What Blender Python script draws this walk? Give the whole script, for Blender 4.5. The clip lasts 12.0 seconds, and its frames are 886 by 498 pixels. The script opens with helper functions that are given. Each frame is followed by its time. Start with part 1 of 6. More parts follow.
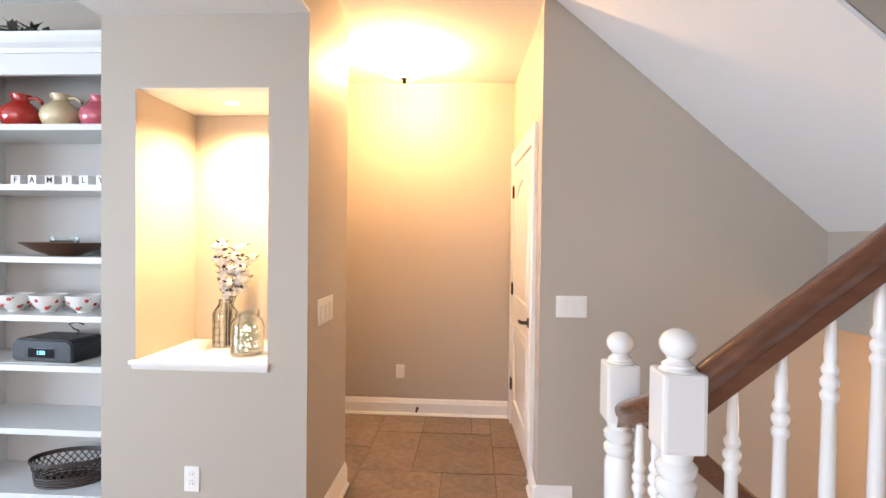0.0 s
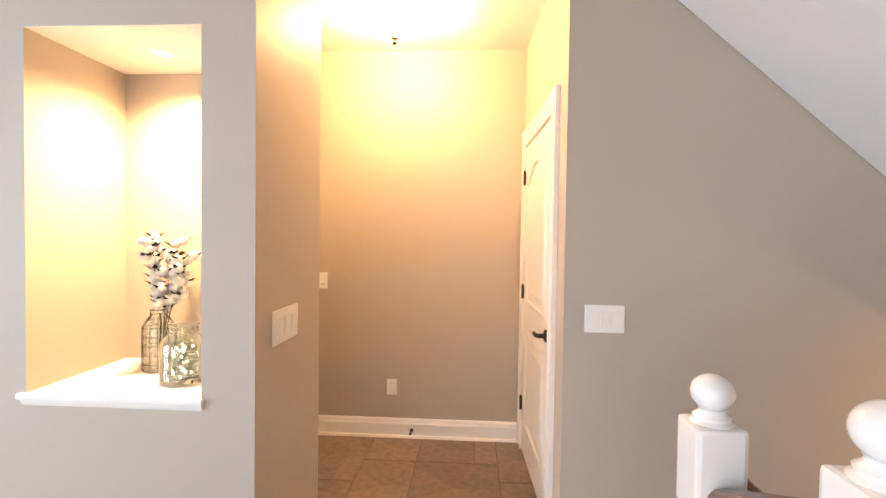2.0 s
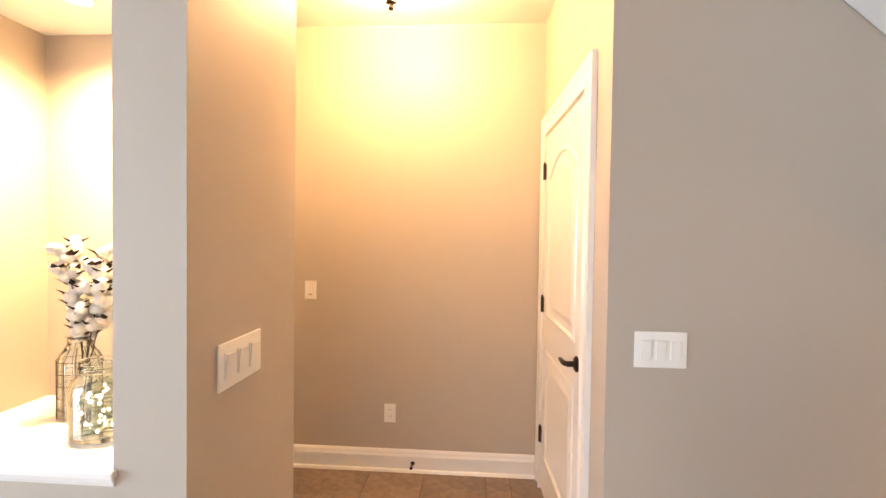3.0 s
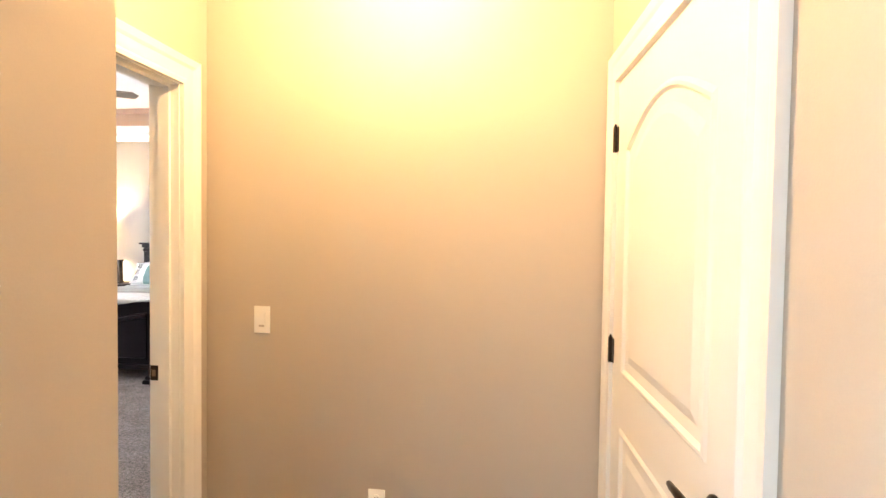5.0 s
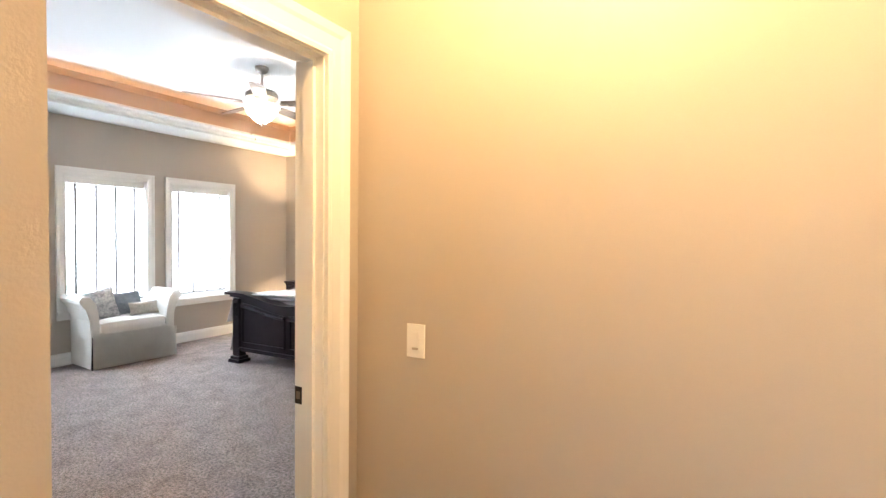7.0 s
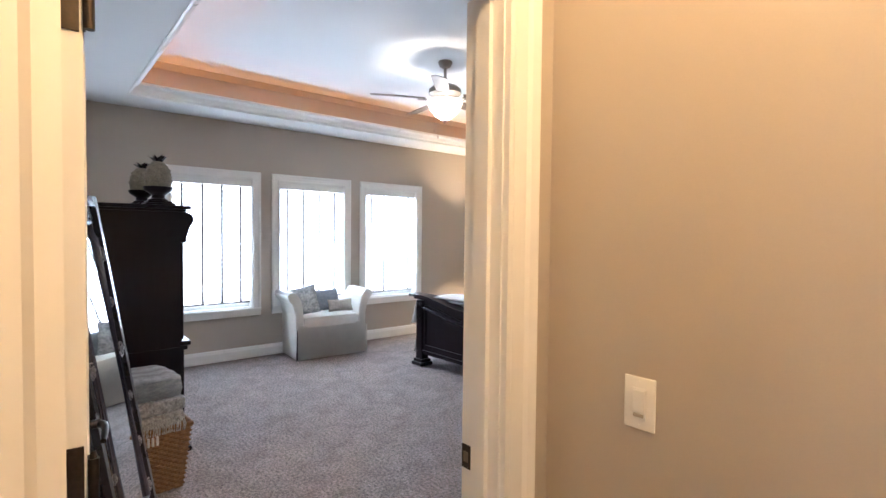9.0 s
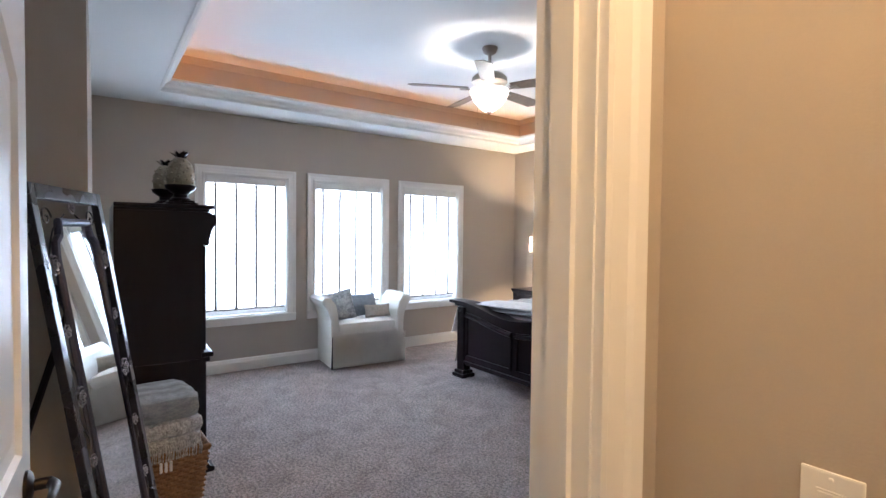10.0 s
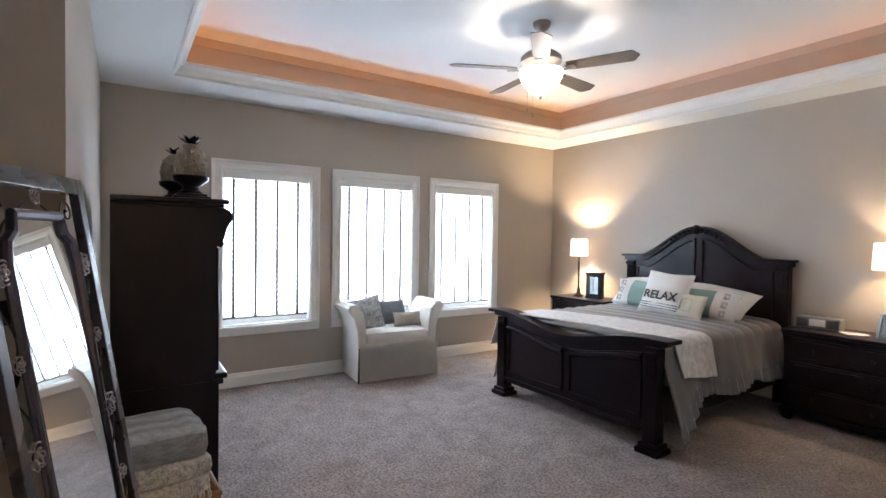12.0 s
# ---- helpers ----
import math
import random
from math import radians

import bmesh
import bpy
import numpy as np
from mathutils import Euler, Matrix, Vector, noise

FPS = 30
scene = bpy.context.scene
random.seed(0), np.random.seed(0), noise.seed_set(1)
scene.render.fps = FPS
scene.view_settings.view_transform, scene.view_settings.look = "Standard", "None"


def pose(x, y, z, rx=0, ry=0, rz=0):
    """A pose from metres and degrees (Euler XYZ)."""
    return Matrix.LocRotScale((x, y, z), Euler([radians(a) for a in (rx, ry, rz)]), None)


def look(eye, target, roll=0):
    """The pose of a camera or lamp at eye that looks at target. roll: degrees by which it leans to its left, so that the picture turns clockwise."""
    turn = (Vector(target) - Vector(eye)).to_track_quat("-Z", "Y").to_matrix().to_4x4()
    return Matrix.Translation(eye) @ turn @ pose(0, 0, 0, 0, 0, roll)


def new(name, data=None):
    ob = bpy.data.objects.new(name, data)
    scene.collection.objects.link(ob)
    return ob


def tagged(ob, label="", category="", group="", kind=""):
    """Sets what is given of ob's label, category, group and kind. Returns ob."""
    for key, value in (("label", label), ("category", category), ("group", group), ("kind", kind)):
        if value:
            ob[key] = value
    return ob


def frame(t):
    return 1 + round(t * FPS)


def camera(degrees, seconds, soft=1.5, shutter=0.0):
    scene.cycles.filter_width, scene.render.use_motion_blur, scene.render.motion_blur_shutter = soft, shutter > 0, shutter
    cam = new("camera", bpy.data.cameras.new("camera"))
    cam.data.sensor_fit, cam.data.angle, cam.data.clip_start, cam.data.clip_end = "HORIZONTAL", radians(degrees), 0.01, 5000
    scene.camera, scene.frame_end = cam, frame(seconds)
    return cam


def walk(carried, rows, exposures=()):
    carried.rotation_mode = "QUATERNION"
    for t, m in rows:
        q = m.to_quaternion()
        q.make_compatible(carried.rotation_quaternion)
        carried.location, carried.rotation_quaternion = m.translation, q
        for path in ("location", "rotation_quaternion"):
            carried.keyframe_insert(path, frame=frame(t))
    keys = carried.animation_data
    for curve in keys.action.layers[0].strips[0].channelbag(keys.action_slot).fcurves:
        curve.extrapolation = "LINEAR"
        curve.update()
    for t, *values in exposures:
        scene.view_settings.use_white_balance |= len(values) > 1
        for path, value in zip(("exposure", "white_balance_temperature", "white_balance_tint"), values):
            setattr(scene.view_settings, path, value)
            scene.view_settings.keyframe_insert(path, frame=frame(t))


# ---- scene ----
cam = camera(83.8, 12.0)
PATH = [
    (0, (0.585, -0.068, 1.454), (0.468, 1.929, 1.418), 0.7),
    (0.5, (0.566, 0.034, 1.448), (0.448, 2.03, 1.405), 0.7),
    (1, (0.561, 0.158, 1.443), (0.443, 2.154, 1.4), 0.7),
    (1.5, (0.579, 0.321, 1.446), (0.455, 2.317, 1.396), 0.8),
    (2, (0.571, 0.517, 1.443), (0.448, 2.512, 1.39), 0.8),
    (2.5, (0.547, 0.754, 1.456), (0.421, 2.749, 1.407), 0.8),
    (2.7, (0.544, 0.846, 1.458), (0.409, 2.841, 1.406), 0.8),
    (4.5, (0.51, 1.782, 1.476), (0.325, 3.773, 1.427), 0.9),
    (5, (0.525, 2.013, 1.487), (0.269, 3.996, 1.427), 0.8),
    (5.5, (0.49, 2.217, 1.476), (0.104, 4.178, 1.422), 0.8),
    (6, (0.462, 2.372, 1.482), (-0.103, 4.29, 1.427), 0.7),
    (6.5, (0.436, 2.491, 1.474), (-0.349, 4.329, 1.418), 0.7),
    (7, (0.39, 2.574, 1.474), (-0.584, 4.32, 1.418), 0.6),
    (8.8, (0.107, 2.904, 1.472), (-1.388, 4.232, 1.427), 1.1),
    (9, (0.044, 2.97, 1.48), (-1.493, 4.248, 1.42), 0.6),
    (9.5, (-0.116, 3.067, 1.488), (-1.711, 4.272, 1.426), 0.6),
    (10, (-0.273, 3.192, 1.482), (-1.909, 4.341, 1.427), 0.6),
    (10.5, (-0.412, 3.256, 1.478), (-2.082, 4.356, 1.424), 0.7),
    (11, (-0.572, 3.287, 1.477), (-2.246, 4.381, 1.425), 0.8),
    (11.5, (-0.697, 3.319, 1.475), (-2.376, 4.405, 1.426), 0.7),
    (12, (-0.803, 3.319, 1.468), (-2.479, 4.408, 1.423), 0.8),
]
walk(cam, [(t, look(eye, target, roll)) for t, eye, target, roll in PATH],
     exposures=[(0, 0.78, 7000, 24), (2.7, 0.83, 7400, 25), (4.4, 1.05, 6600, 12), (5, 1.03, 6600, 12), (6.2, 1.08, 6500, 10), (7.2, 0.92, 6350, 11), (9, 0.46, 5850, 13), (10.5, 0.20, 5750, 13), (12, 0.18, 6150, 13)])

# ---- world and lights ----
world = bpy.data.worlds.new("sky")
scene.world = world
world.use_nodes = True
wn = world.node_tree
sky = wn.nodes.new("ShaderNodeTexSky")
sky.sky_type = "NISHITA"
sky.sun_disc = False
sky.sun_elevation, sky.sun_rotation = radians(40), radians(200)
wn.links.new(sky.outputs[0], wn.nodes["Background"].inputs[0])
wn.nodes["Background"].inputs[1].default_value = 0.10


def area_lamp(name, eye, target, sx, sy, watts, colour):
    d = bpy.data.lights.new(name, "AREA")
    d.shape, d.size, d.size_y, d.energy, d.color = "RECTANGLE", sx, sy, watts, colour
    ob = new(name, d)
    ob.matrix_world = look(eye, target)
    return ob


def point_lamp(name, place, watts, colour, radius):
    d = bpy.data.lights.new(name, "POINT")
    d.energy, d.color, d.shadow_soft_size = watts, colour, radius
    ob = new(name, d)
    ob.location = place
    return ob


DAY = (0.71, 0.855, 1.0)
WARM = (1.0, 0.60, 0.25)
# sky light in the three bedroom windows, outside the glass
for k, yc in enumerate((4.535, 5.7225, 6.9235)):
    area_lamp("window_daylight", (-6.32, yc, 1.36), (0, yc, 1.10), 1.05, 1.75, 158, DAY)
# sky light in the wide living room opening behind the walk's start
area_lamp("living_daylight", (-1.2, -3.45, 1.6), (-0.8, 2, 1.8), 4.2, 2.0, 66, (0.84, 0.92, 1.0))
area_lamp("foyer_daylight", (-5.1, -1.2, 1.3), (1, -0.6, 1.55), 3.6, 1.7, 180, (0.50, 0.77, 1.0))
# lamps of the place
point_lamp("hall_bulb", (0.10, 3.36, 2.655), 150, (1.0, 0.64, 0.30), 0.05)
spot = bpy.data.lights.new("niche_bulb", "SPOT")
spot.energy, spot.color, spot.spot_size, spot.spot_blend, spot.shadow_soft_size = 165, (1.0, 0.73, 0.38), radians(150), 1.0, 0.05
ob = new("niche_bulb", spot)
ob.matrix_world = look((-0.63, 2.36, 2.122), (-0.63, 2.40, 0))
point_lamp("fan_bulb", (-3.573, 5.982, 2.595), 36, (1.0, 0.86, 0.70), 0.06)
point_lamp("table_bulb", (-5.13, 8.20, 1.375), 120, (1.0, 0.72, 0.42), 0.03)
point_lamp("table_bulb", (-2.115, 8.28, 1.375), 24, (1.0, 0.72, 0.42), 0.03)
point_lamp("basement_bulb", (3.6, 2.0, 0.35), 25, WARM, 0.08)


# ---- materials ----
def material(name, colour, rough=0.6, metal=0.0, vary=0.06, scale=6.0, grain=120.0, bump=0.05, spec=0.5, stretch=(1, 1, 1), second=None, coat=0.0, sheen=0.0):
    """A painted, wooden, woven or metal surface: two scales of colour change and a fine relief."""
    m = bpy.data.materials.new(name)
    m.use_nodes = True
    t = m.node_tree
    n, l = t.nodes, t.links
    b = n["Principled BSDF"]
    co = n.new("ShaderNodeTexCoord")
    mp = n.new("ShaderNodeMapping")
    mp.inputs["Scale"].default_value = stretch
    l.new(co.outputs["Object"], mp.inputs[0])
    big = n.new("ShaderNodeTexNoise")
    big.inputs["Scale"].default_value, big.inputs["Detail"].default_value = scale, 4
    fine = n.new("ShaderNodeTexNoise")
    fine.inputs["Scale"].default_value, fine.inputs["Detail"].default_value = grain, 3
    l.new(mp.outputs[0], big.inputs["Vector"])
    l.new(mp.outputs[0], fine.inputs["Vector"])
    add = n.new("ShaderNodeMath")
    add.operation = "ADD"
    l.new(big.outputs[0], add.inputs[0])
    l.new(fine.outputs[0], add.inputs[1])
    ramp = n.new("ShaderNodeMapRange")
    ramp.inputs[1].default_value, ramp.inputs[2].default_value = 0.6, 1.4
    l.new(add.outputs[0], ramp.inputs[0])
    mix = n.new("ShaderNodeMix")
    mix.data_type = "RGBA"
    lo = [c * (1 - vary) for c in colour]
    hi = second or [min(1, c * (1 + vary)) for c in colour]
    mix.inputs[6].default_value, mix.inputs[7].default_value = (*lo, 1), (*hi, 1)
    l.new(ramp.outputs[0], mix.inputs[0])
    l.new(mix.outputs[2], b.inputs["Base Color"])
    rr = n.new("ShaderNodeMapRange")
    rr.inputs[3].default_value, rr.inputs[4].default_value = max(0.02, rough - 0.07), min(1, rough + 0.07)
    l.new(big.outputs[0], rr.inputs[0])
    l.new(rr.outputs[0], b.inputs["Roughness"])
    b.inputs["Metallic"].default_value = metal
    b.inputs["Specular IOR Level"].default_value = spec
    b.inputs["Coat Weight"].default_value = coat
    b.inputs["Sheen Weight"].default_value = sheen
    if bump:
        bp = n.new("ShaderNodeBump")
        bp.inputs["Strength"].default_value, bp.inputs["Distance"].default_value = bump, 0.01
        l.new(fine.outputs[0], bp.inputs["Height"])
        l.new(bp.outputs[0], b.inputs["Normal"])
    return m


def glowing(name, colour, strength):
    m = bpy.data.materials.new(name)
    m.use_nodes = True
    b = m.node_tree.nodes["Principled BSDF"]
    b.inputs["Base Color"].default_value = (*colour, 1)
    b.inputs["Emission Color"].default_value = (*colour, 1)
    b.inputs["Emission Strength"].default_value = strength
    return m


def clear_glass(name, colour=(1, 1, 1), rough=0.0):
    m = bpy.data.materials.new(name)
    m.use_nodes = True
    b = m.node_tree.nodes["Principled BSDF"]
    b.inputs["Base Color"].default_value = (*colour, 1)
    b.inputs["Roughness"].default_value = rough
    b.inputs["Transmission Weight"].default_value = 1.0
    b.inputs["IOR"].default_value = 1.45
    return m


def sheer(name, colour, through_share):
    """Thin cloth: part lets light straight through, part spreads it."""
    m = bpy.data.materials.new(name)
    m.use_nodes = True
    t = m.node_tree
    n, l = t.nodes, t.links
    out = n["Material Output"]
    tr = n.new("ShaderNodeBsdfTranslucent")
    tr.inputs[0].default_value = (*colour, 1)
    di = n.new("ShaderNodeBsdfDiffuse")
    di.inputs[0].default_value = (*colour, 1)
    cl = n.new("ShaderNodeBsdfTransparent")
    a, b = n.new("ShaderNodeMixShader"), n.new("ShaderNodeMixShader")
    a.inputs[0].default_value, b.inputs[0].default_value = 0.7, through_share
    l.new(di.outputs[0], a.inputs[1])
    l.new(tr.outputs[0], a.inputs[2])
    l.new(a.outputs[0], b.inputs[1])
    l.new(cl.outputs[0], b.inputs[2])
    l.new(b.outputs[0], out.inputs[0])
    return m


M_WALL = material("beige_wall_paint", (0.455, 0.400, 0.335), 0.55, vary=0.02, scale=1.5, grain=220, bump=0.06, spec=0.35)
M_BEDWALL = material("taupe_wall_paint", (0.435, 0.385, 0.332), 0.6, vary=0.02, scale=1.5, grain=220, bump=0.06, spec=0.3)
M_CEIL = material("white_ceiling_paint", (0.80, 0.80, 0.79), 0.85, vary=0.015, scale=2, grain=300, bump=0.08, spec=0.2)
M_TRIM = material("white_gloss_trim", (0.80, 0.79, 0.76), 0.30, vary=0.006, scale=1.2, grain=260, bump=0.0)
M_TILE = material("brown_porcelain_tile", (0.165, 0.115, 0.084), 0.42, vary=0.30, scale=4.5, grain=22, bump=0.04, second=(0.285, 0.21, 0.155))
M_GROUT = material("grey_brown_grout", (0.16, 0.112, 0.08), 0.9, vary=0.1, scale=20, grain=300, bump=0.2)
M_DARK = material("espresso_stained_wood", (0.0115, 0.0062, 0.0088), 0.30, vary=0.12, scale=3, grain=25, bump=0.02, stretch=(1, 1, 0.15), coat=0.03, spec=0.17)
M_OAK = material("brown_stained_oak", (0.155, 0.064, 0.036), 0.26, vary=0.22, scale=5, grain=40, bump=0.03, stretch=(0.12, 1, 1), coat=0.2)
M_BRONZE = material("oil_rubbed_bronze", (0.035, 0.026, 0.02), 0.38, metal=0.9, vary=0.3, scale=20, grain=120, bump=0.02)
M_PLATE = material("white_switch_plastic", (0.82, 0.81, 0.77), 0.3, vary=0.01, bump=0)
M_GLASS = clear_glass("window_glass")


# ---- shapes ----
def box(bm, x0, x1, y0, y1, z0, z1, bevel=0.0, m=None):
    r = bmesh.ops.create_cube(bm, size=1.0)
    vs = r["verts"]
    for v in vs:
        v.co = Vector(((x0 + x1) / 2 + v.co.x * (x1 - x0), (y0 + y1) / 2 + v.co.y * (y1 - y0), (z0 + z1) / 2 + v.co.z * (z1 - z0)))
    if bevel:
        es = list({e for v in vs for e in v.link_edges})
        g = bmesh.ops.bevel(bm, geom=es, offset=bevel, segments=2, profile=0.6, affect="EDGES")
        vs = list({v for f in g["faces"] for v in f.verts} | {v for v in vs if v.is_valid})
    if m is not None:
        bmesh.ops.transform(bm, matrix=m, verts=vs)
    return vs


def lathe(bm, profile, seg=24, m=None):
    """Turns (radius, height) pairs round z."""
    rings = []
    for r, z in profile:
        if r < 1e-5:
            rings.append([bm.verts.new((0, 0, z))])
        else:
            rings.append([bm.verts.new((r * math.cos(2 * math.pi * i / seg), r * math.sin(2 * math.pi * i / seg), z)) for i in range(seg)])
    for a, b in zip(rings, rings[1:]):
        for i in range(seg):
            j = (i + 1) % seg
            if len(a) == 1 and len(b) > 1:
                bm.faces.new((a[0], b[j], b[i]))
            elif len(b) == 1 and len(a) > 1:
                bm.faces.new((a[i], a[j], b[0]))
            elif len(a) > 1:
                bm.faces.new((a[i], a[j], b[j], b[i]))
    vs = [v for r in rings for v in r]
    if m is not None:
        bmesh.ops.transform(bm, matrix=m, verts=vs)
    return vs


def tube(bm, pts, r, seg=8, m=None, flat=1.0):
    """A round bar along points."""
    pts = [Vector(p) for p in pts]
    rings = []
    for i, p in enumerate(pts):
        d = (pts[min(i + 1, len(pts) - 1)] - pts[max(i - 1, 0)]).normalized()
        q = d.to_track_quat("Z", "Y")
        rr = r[i] if isinstance(r, (list, tuple)) else r
        rings.append([bm.verts.new(p + q @ Vector((rr * math.cos(2 * math.pi * k / seg), rr * flat * math.sin(2 * math.pi * k / seg), 0))) for k in range(seg)])
    for a, b in zip(rings, rings[1:]):
        for k in range(seg):
            bm.faces.new((a[k], a[(k + 1) % seg], b[(k + 1) % seg], b[k]))
    bm.faces.new(list(reversed(rings[0])))
    bm.faces.new(rings[-1])
    vs = [v for g in rings for v in g]
    if m is not None:
        bmesh.ops.transform(bm, matrix=m, verts=vs)
    return vs


def prism(bm, outline, depth, m):
    """An outline in x, z, pushed along y by depth, then placed by m."""
    a = [bm.verts.new((x, 0, z)) for x, z in outline]
    b = [bm.verts.new((x, depth, z)) for x, z in outline]
    n = len(a)
    bm.faces.new(a)
    bm.faces.new(list(reversed(b)))
    for i in range(n):
        bm.faces.new((a[i], b[i], b[(i + 1) % n], a[(i + 1) % n]))
    bmesh.ops.transform(bm, matrix=m, verts=a + b)
    return a + b


def mesh_object(name, bm, mat, smooth=False):
    bmesh.ops.recalc_face_normals(bm, faces=bm.faces)
    me = bpy.data.meshes.new(name)
    bm.to_mesh(me)
    bm.free()
    me.materials.append(mat)
    if smooth:
        for p in me.polygons:
            p.use_smooth = True
        me.set_sharp_from_angle(angle=radians(40))
    return new(name, me)


def part(name, bm, mat, parent, label="", smooth=False):
    ob = mesh_object(name, bm, mat, smooth)
    ob.parent = parent
    if label:
        ob["label"] = label
    return ob


def thing(name, label, category, at=None, group="", kind=""):
    e = new(name)
    e.empty_display_size = 0.1
    if at is not None:
        e.matrix_world = at
    return tagged(e, label, category, group, kind)


def structure(name, boxes, mat, label, category, bevel=0.0):
    bm = bmesh.new()
    for b in boxes:
        box(bm, *b, bevel=bevel)
    return tagged(mesh_object(name, bm, mat), label, category, kind="structure")


# ---- the setting ----
H = 2.74
R, L, YB = 0.93, -0.762, 4.0
CX0, CX1, CY0, CY1 = -1.12, -0.15, 2.11, 2.795
WX, BY, SY = -5.862, 8.45, 3.165
STEP_Y = 2.61
EX, RX = -0.885, -2.822          # bedroom side of the doorway wall, and the recess return

structure("wall_hall_back", [(L, R + 0.12, YB, YB + 0.12, 0, H)], M_WALL, "smooth beige painted wall at the hall's end", "wall")
structure("wall_hall_door_side", [(R, R + 0.12, STEP_Y + 0.116, 2.90, 0, H), (R, R + 0.12, 3.87, YB, 0, H), (R, R + 0.12, 2.90, 3.87, 2.06, H)], M_WALL, "beige painted wall round the closet door", "wall")
structure("wall_stair", [(0.9529, 5.2, STEP_Y, STEP_Y + 0.12, -2.6, H + 0.1)], M_WALL, "beige painted wall beside the stairs", "wall")
structure("wall_bedroom_east", [(EX, L, CY1, 2.97, 0, H), (EX, L, 3.83, BY + 0.12, 0, 3.3), (EX, L, 2.97, 3.83, 2.08, H), (EX, L, CY1, 3.83, H, 3.3)], M_WALL, "beige painted wall with the bedroom doorway", "wall")
NX0, NX1, NZ0, NZ1, NY = -0.955, -0.335, 0.872, 2.13, 2.60
structure("wall_niche_block", [(CX0, NX0, CY0, CY1, 0, H), (NX1, CX1, CY0, CY1, 0, H), (NX0, NX1, CY0, CY1, 0, NZ0), (NX0, NX1, CY0, CY1, NZ1, H), (NX0, NX1, NY, CY1, NZ0, NZ1)], M_WALL, "beige painted wall block with a lit display niche", "wall")
structure("ceiling_beam_side", [(CX0, CX1, -3.4, CY0, 2.475, H)], M_WALL, "beige painted dropped ceiling beam", "beam")
structure("ceiling_beam_soffit", [(CX0, CX1, -3.4, CY0, 2.46, 2.475)], M_CEIL, "white underside of the dropped beam", "ceiling")
structure("wall_living_back", [(-5.2, CX0, 2.55, 2.67, 0, H)], M_WALL, "beige painted wall behind the built-in shelves", "wall")
structure("ceiling_hall", [(-5.2, 1.0, -3.5, 2.67, H, H + 0.1), (L, 1.08, 2.67, 4.12, H, H + 0.1)], M_CEIL, "white painted ceiling", "ceiling")
structure("wall_living_west", [(-5.32, -5.2, -3.5, -3.0, 0, H), (-5.32, -5.2, 0.6, 2.67, 0, H), (-5.32, -5.2, -3.0, 0.6, 0, 0.45), (-5.32, -5.2, -3.0, 0.6, 2.55, H)], M_WALL, "plain beige wall", "wall")
structure("wall_living_south", [(-5.32, -3.4, -3.62, -3.5, 0, 5.4), (1.0, 5.32, -3.62, -3.5, 0, 5.4), (-3.4, 1.0, -3.62, -3.5, 2.65, 5.4), (-3.4, 1.0, -3.62, -3.5, 0, 0.35)], M_WALL, "plain beige wall with a wide window opening", "wall")
structure("wall_living_east", [(5.2, 5.32, -3.5, STEP_Y + 0.12, -2.6, 5.4)], M_WALL, "plain beige wall", "wall")
structure("wall_upper_side", [(0.9, 1.0, -3.5, 2.61, H + 0.1, 5.4)], M_WALL, "beige wall of the upper stair hall", "wall")
structure("wall_upper_back", [(1.0, 5.2, STEP_Y, STEP_Y + 0.12, H + 0.1, 5.4)], M_WALL, "beige wall of the upper stair hall", "wall")
structure("ceiling_upper", [(0.9, 5.32, -3.5, 2.73, 5.4, 5.5)], M_CEIL, "white ceiling over the stair hall", "ceiling")

# the upper flight's sloped underside over the basement stairs
bm = bmesh.new()
prism(bm, [(1.0, 2.768), (2.43, 1.536), (5.19, 1.536), (5.19, 1.52), (2.425, 1.52), (0.985, 2.76)], 1.125, pose(0, 1.48, 0))
tagged(mesh_object("ceiling_stair_slope", bm, M_CEIL), "white sloped ceiling over the basement stairs", "ceiling", kind="structure")
bm = bmesh.new()
prism(bm, [(1.0, 2.775), (2.43, 1.543), (5.19, 1.543), (5.19, 2.4), (2.5, 2.4), (1.0, 3.7)], 0.11, pose(0, 1.48, 0))
tagged(mesh_object("wall_flight_side", bm, M_WALL), "beige side wall of the upper stair flight", "wall", kind="structure")
structure("wall_stair_header", [(2.43, 2.55, 1.49, STEP_Y, 1.03, 1.52)], M_WALL, "beige header wall over the basement stairs", "wall")
structure("ceiling_basement", [(2.55, 5.2, 1.49, STEP_Y, 1.03, 1.13)], M_CEIL, "low white ceiling over the basement stairs", "ceiling")
structure("wall_basement_near", [(1.20, 5.2, 1.36, 1.48, -2.6, -0.14), (2.43, 5.2, 1.36, 1.48, -0.14, 1.5)], M_WALL, "beige wall of the basement stairs", "wall")

# floors
structure("floor_living", [(-5.2, 1.14, -3.5, 1.14, -0.14, 0.0), (-5.2, -1.3, 1.14, 2.55, -0.14, 0.0), (1.14, 5.2, -3.5, 1.36, -0.14, 0.0)], material("beige_living_carpet", (0.33, 0.295, 0.25), 0.95, vary=0.1, scale=10, grain=150, bump=0.5), "beige living room carpet", "carpet")
structure("floor_base", [(-1.3, 1.14, 1.14, 2.61, -0.14, -0.008), (-0.82, R + 0.06, 2.61, YB, -0.14, -0.008)], M_GROUT, "brown grout bed under the tiles", "floor")
structure("floor_basement", [(1.0, 5.2, 1.36, 2.73, -2.7, -2.6)], M_GROUT, "plain basement floor", "floor")
structure("wall_well_end", [(1.06, 1.14, 1.36, STEP_Y, -2.6, -0.14)], M_WALL, "plain wall under the landing edge", "wall")

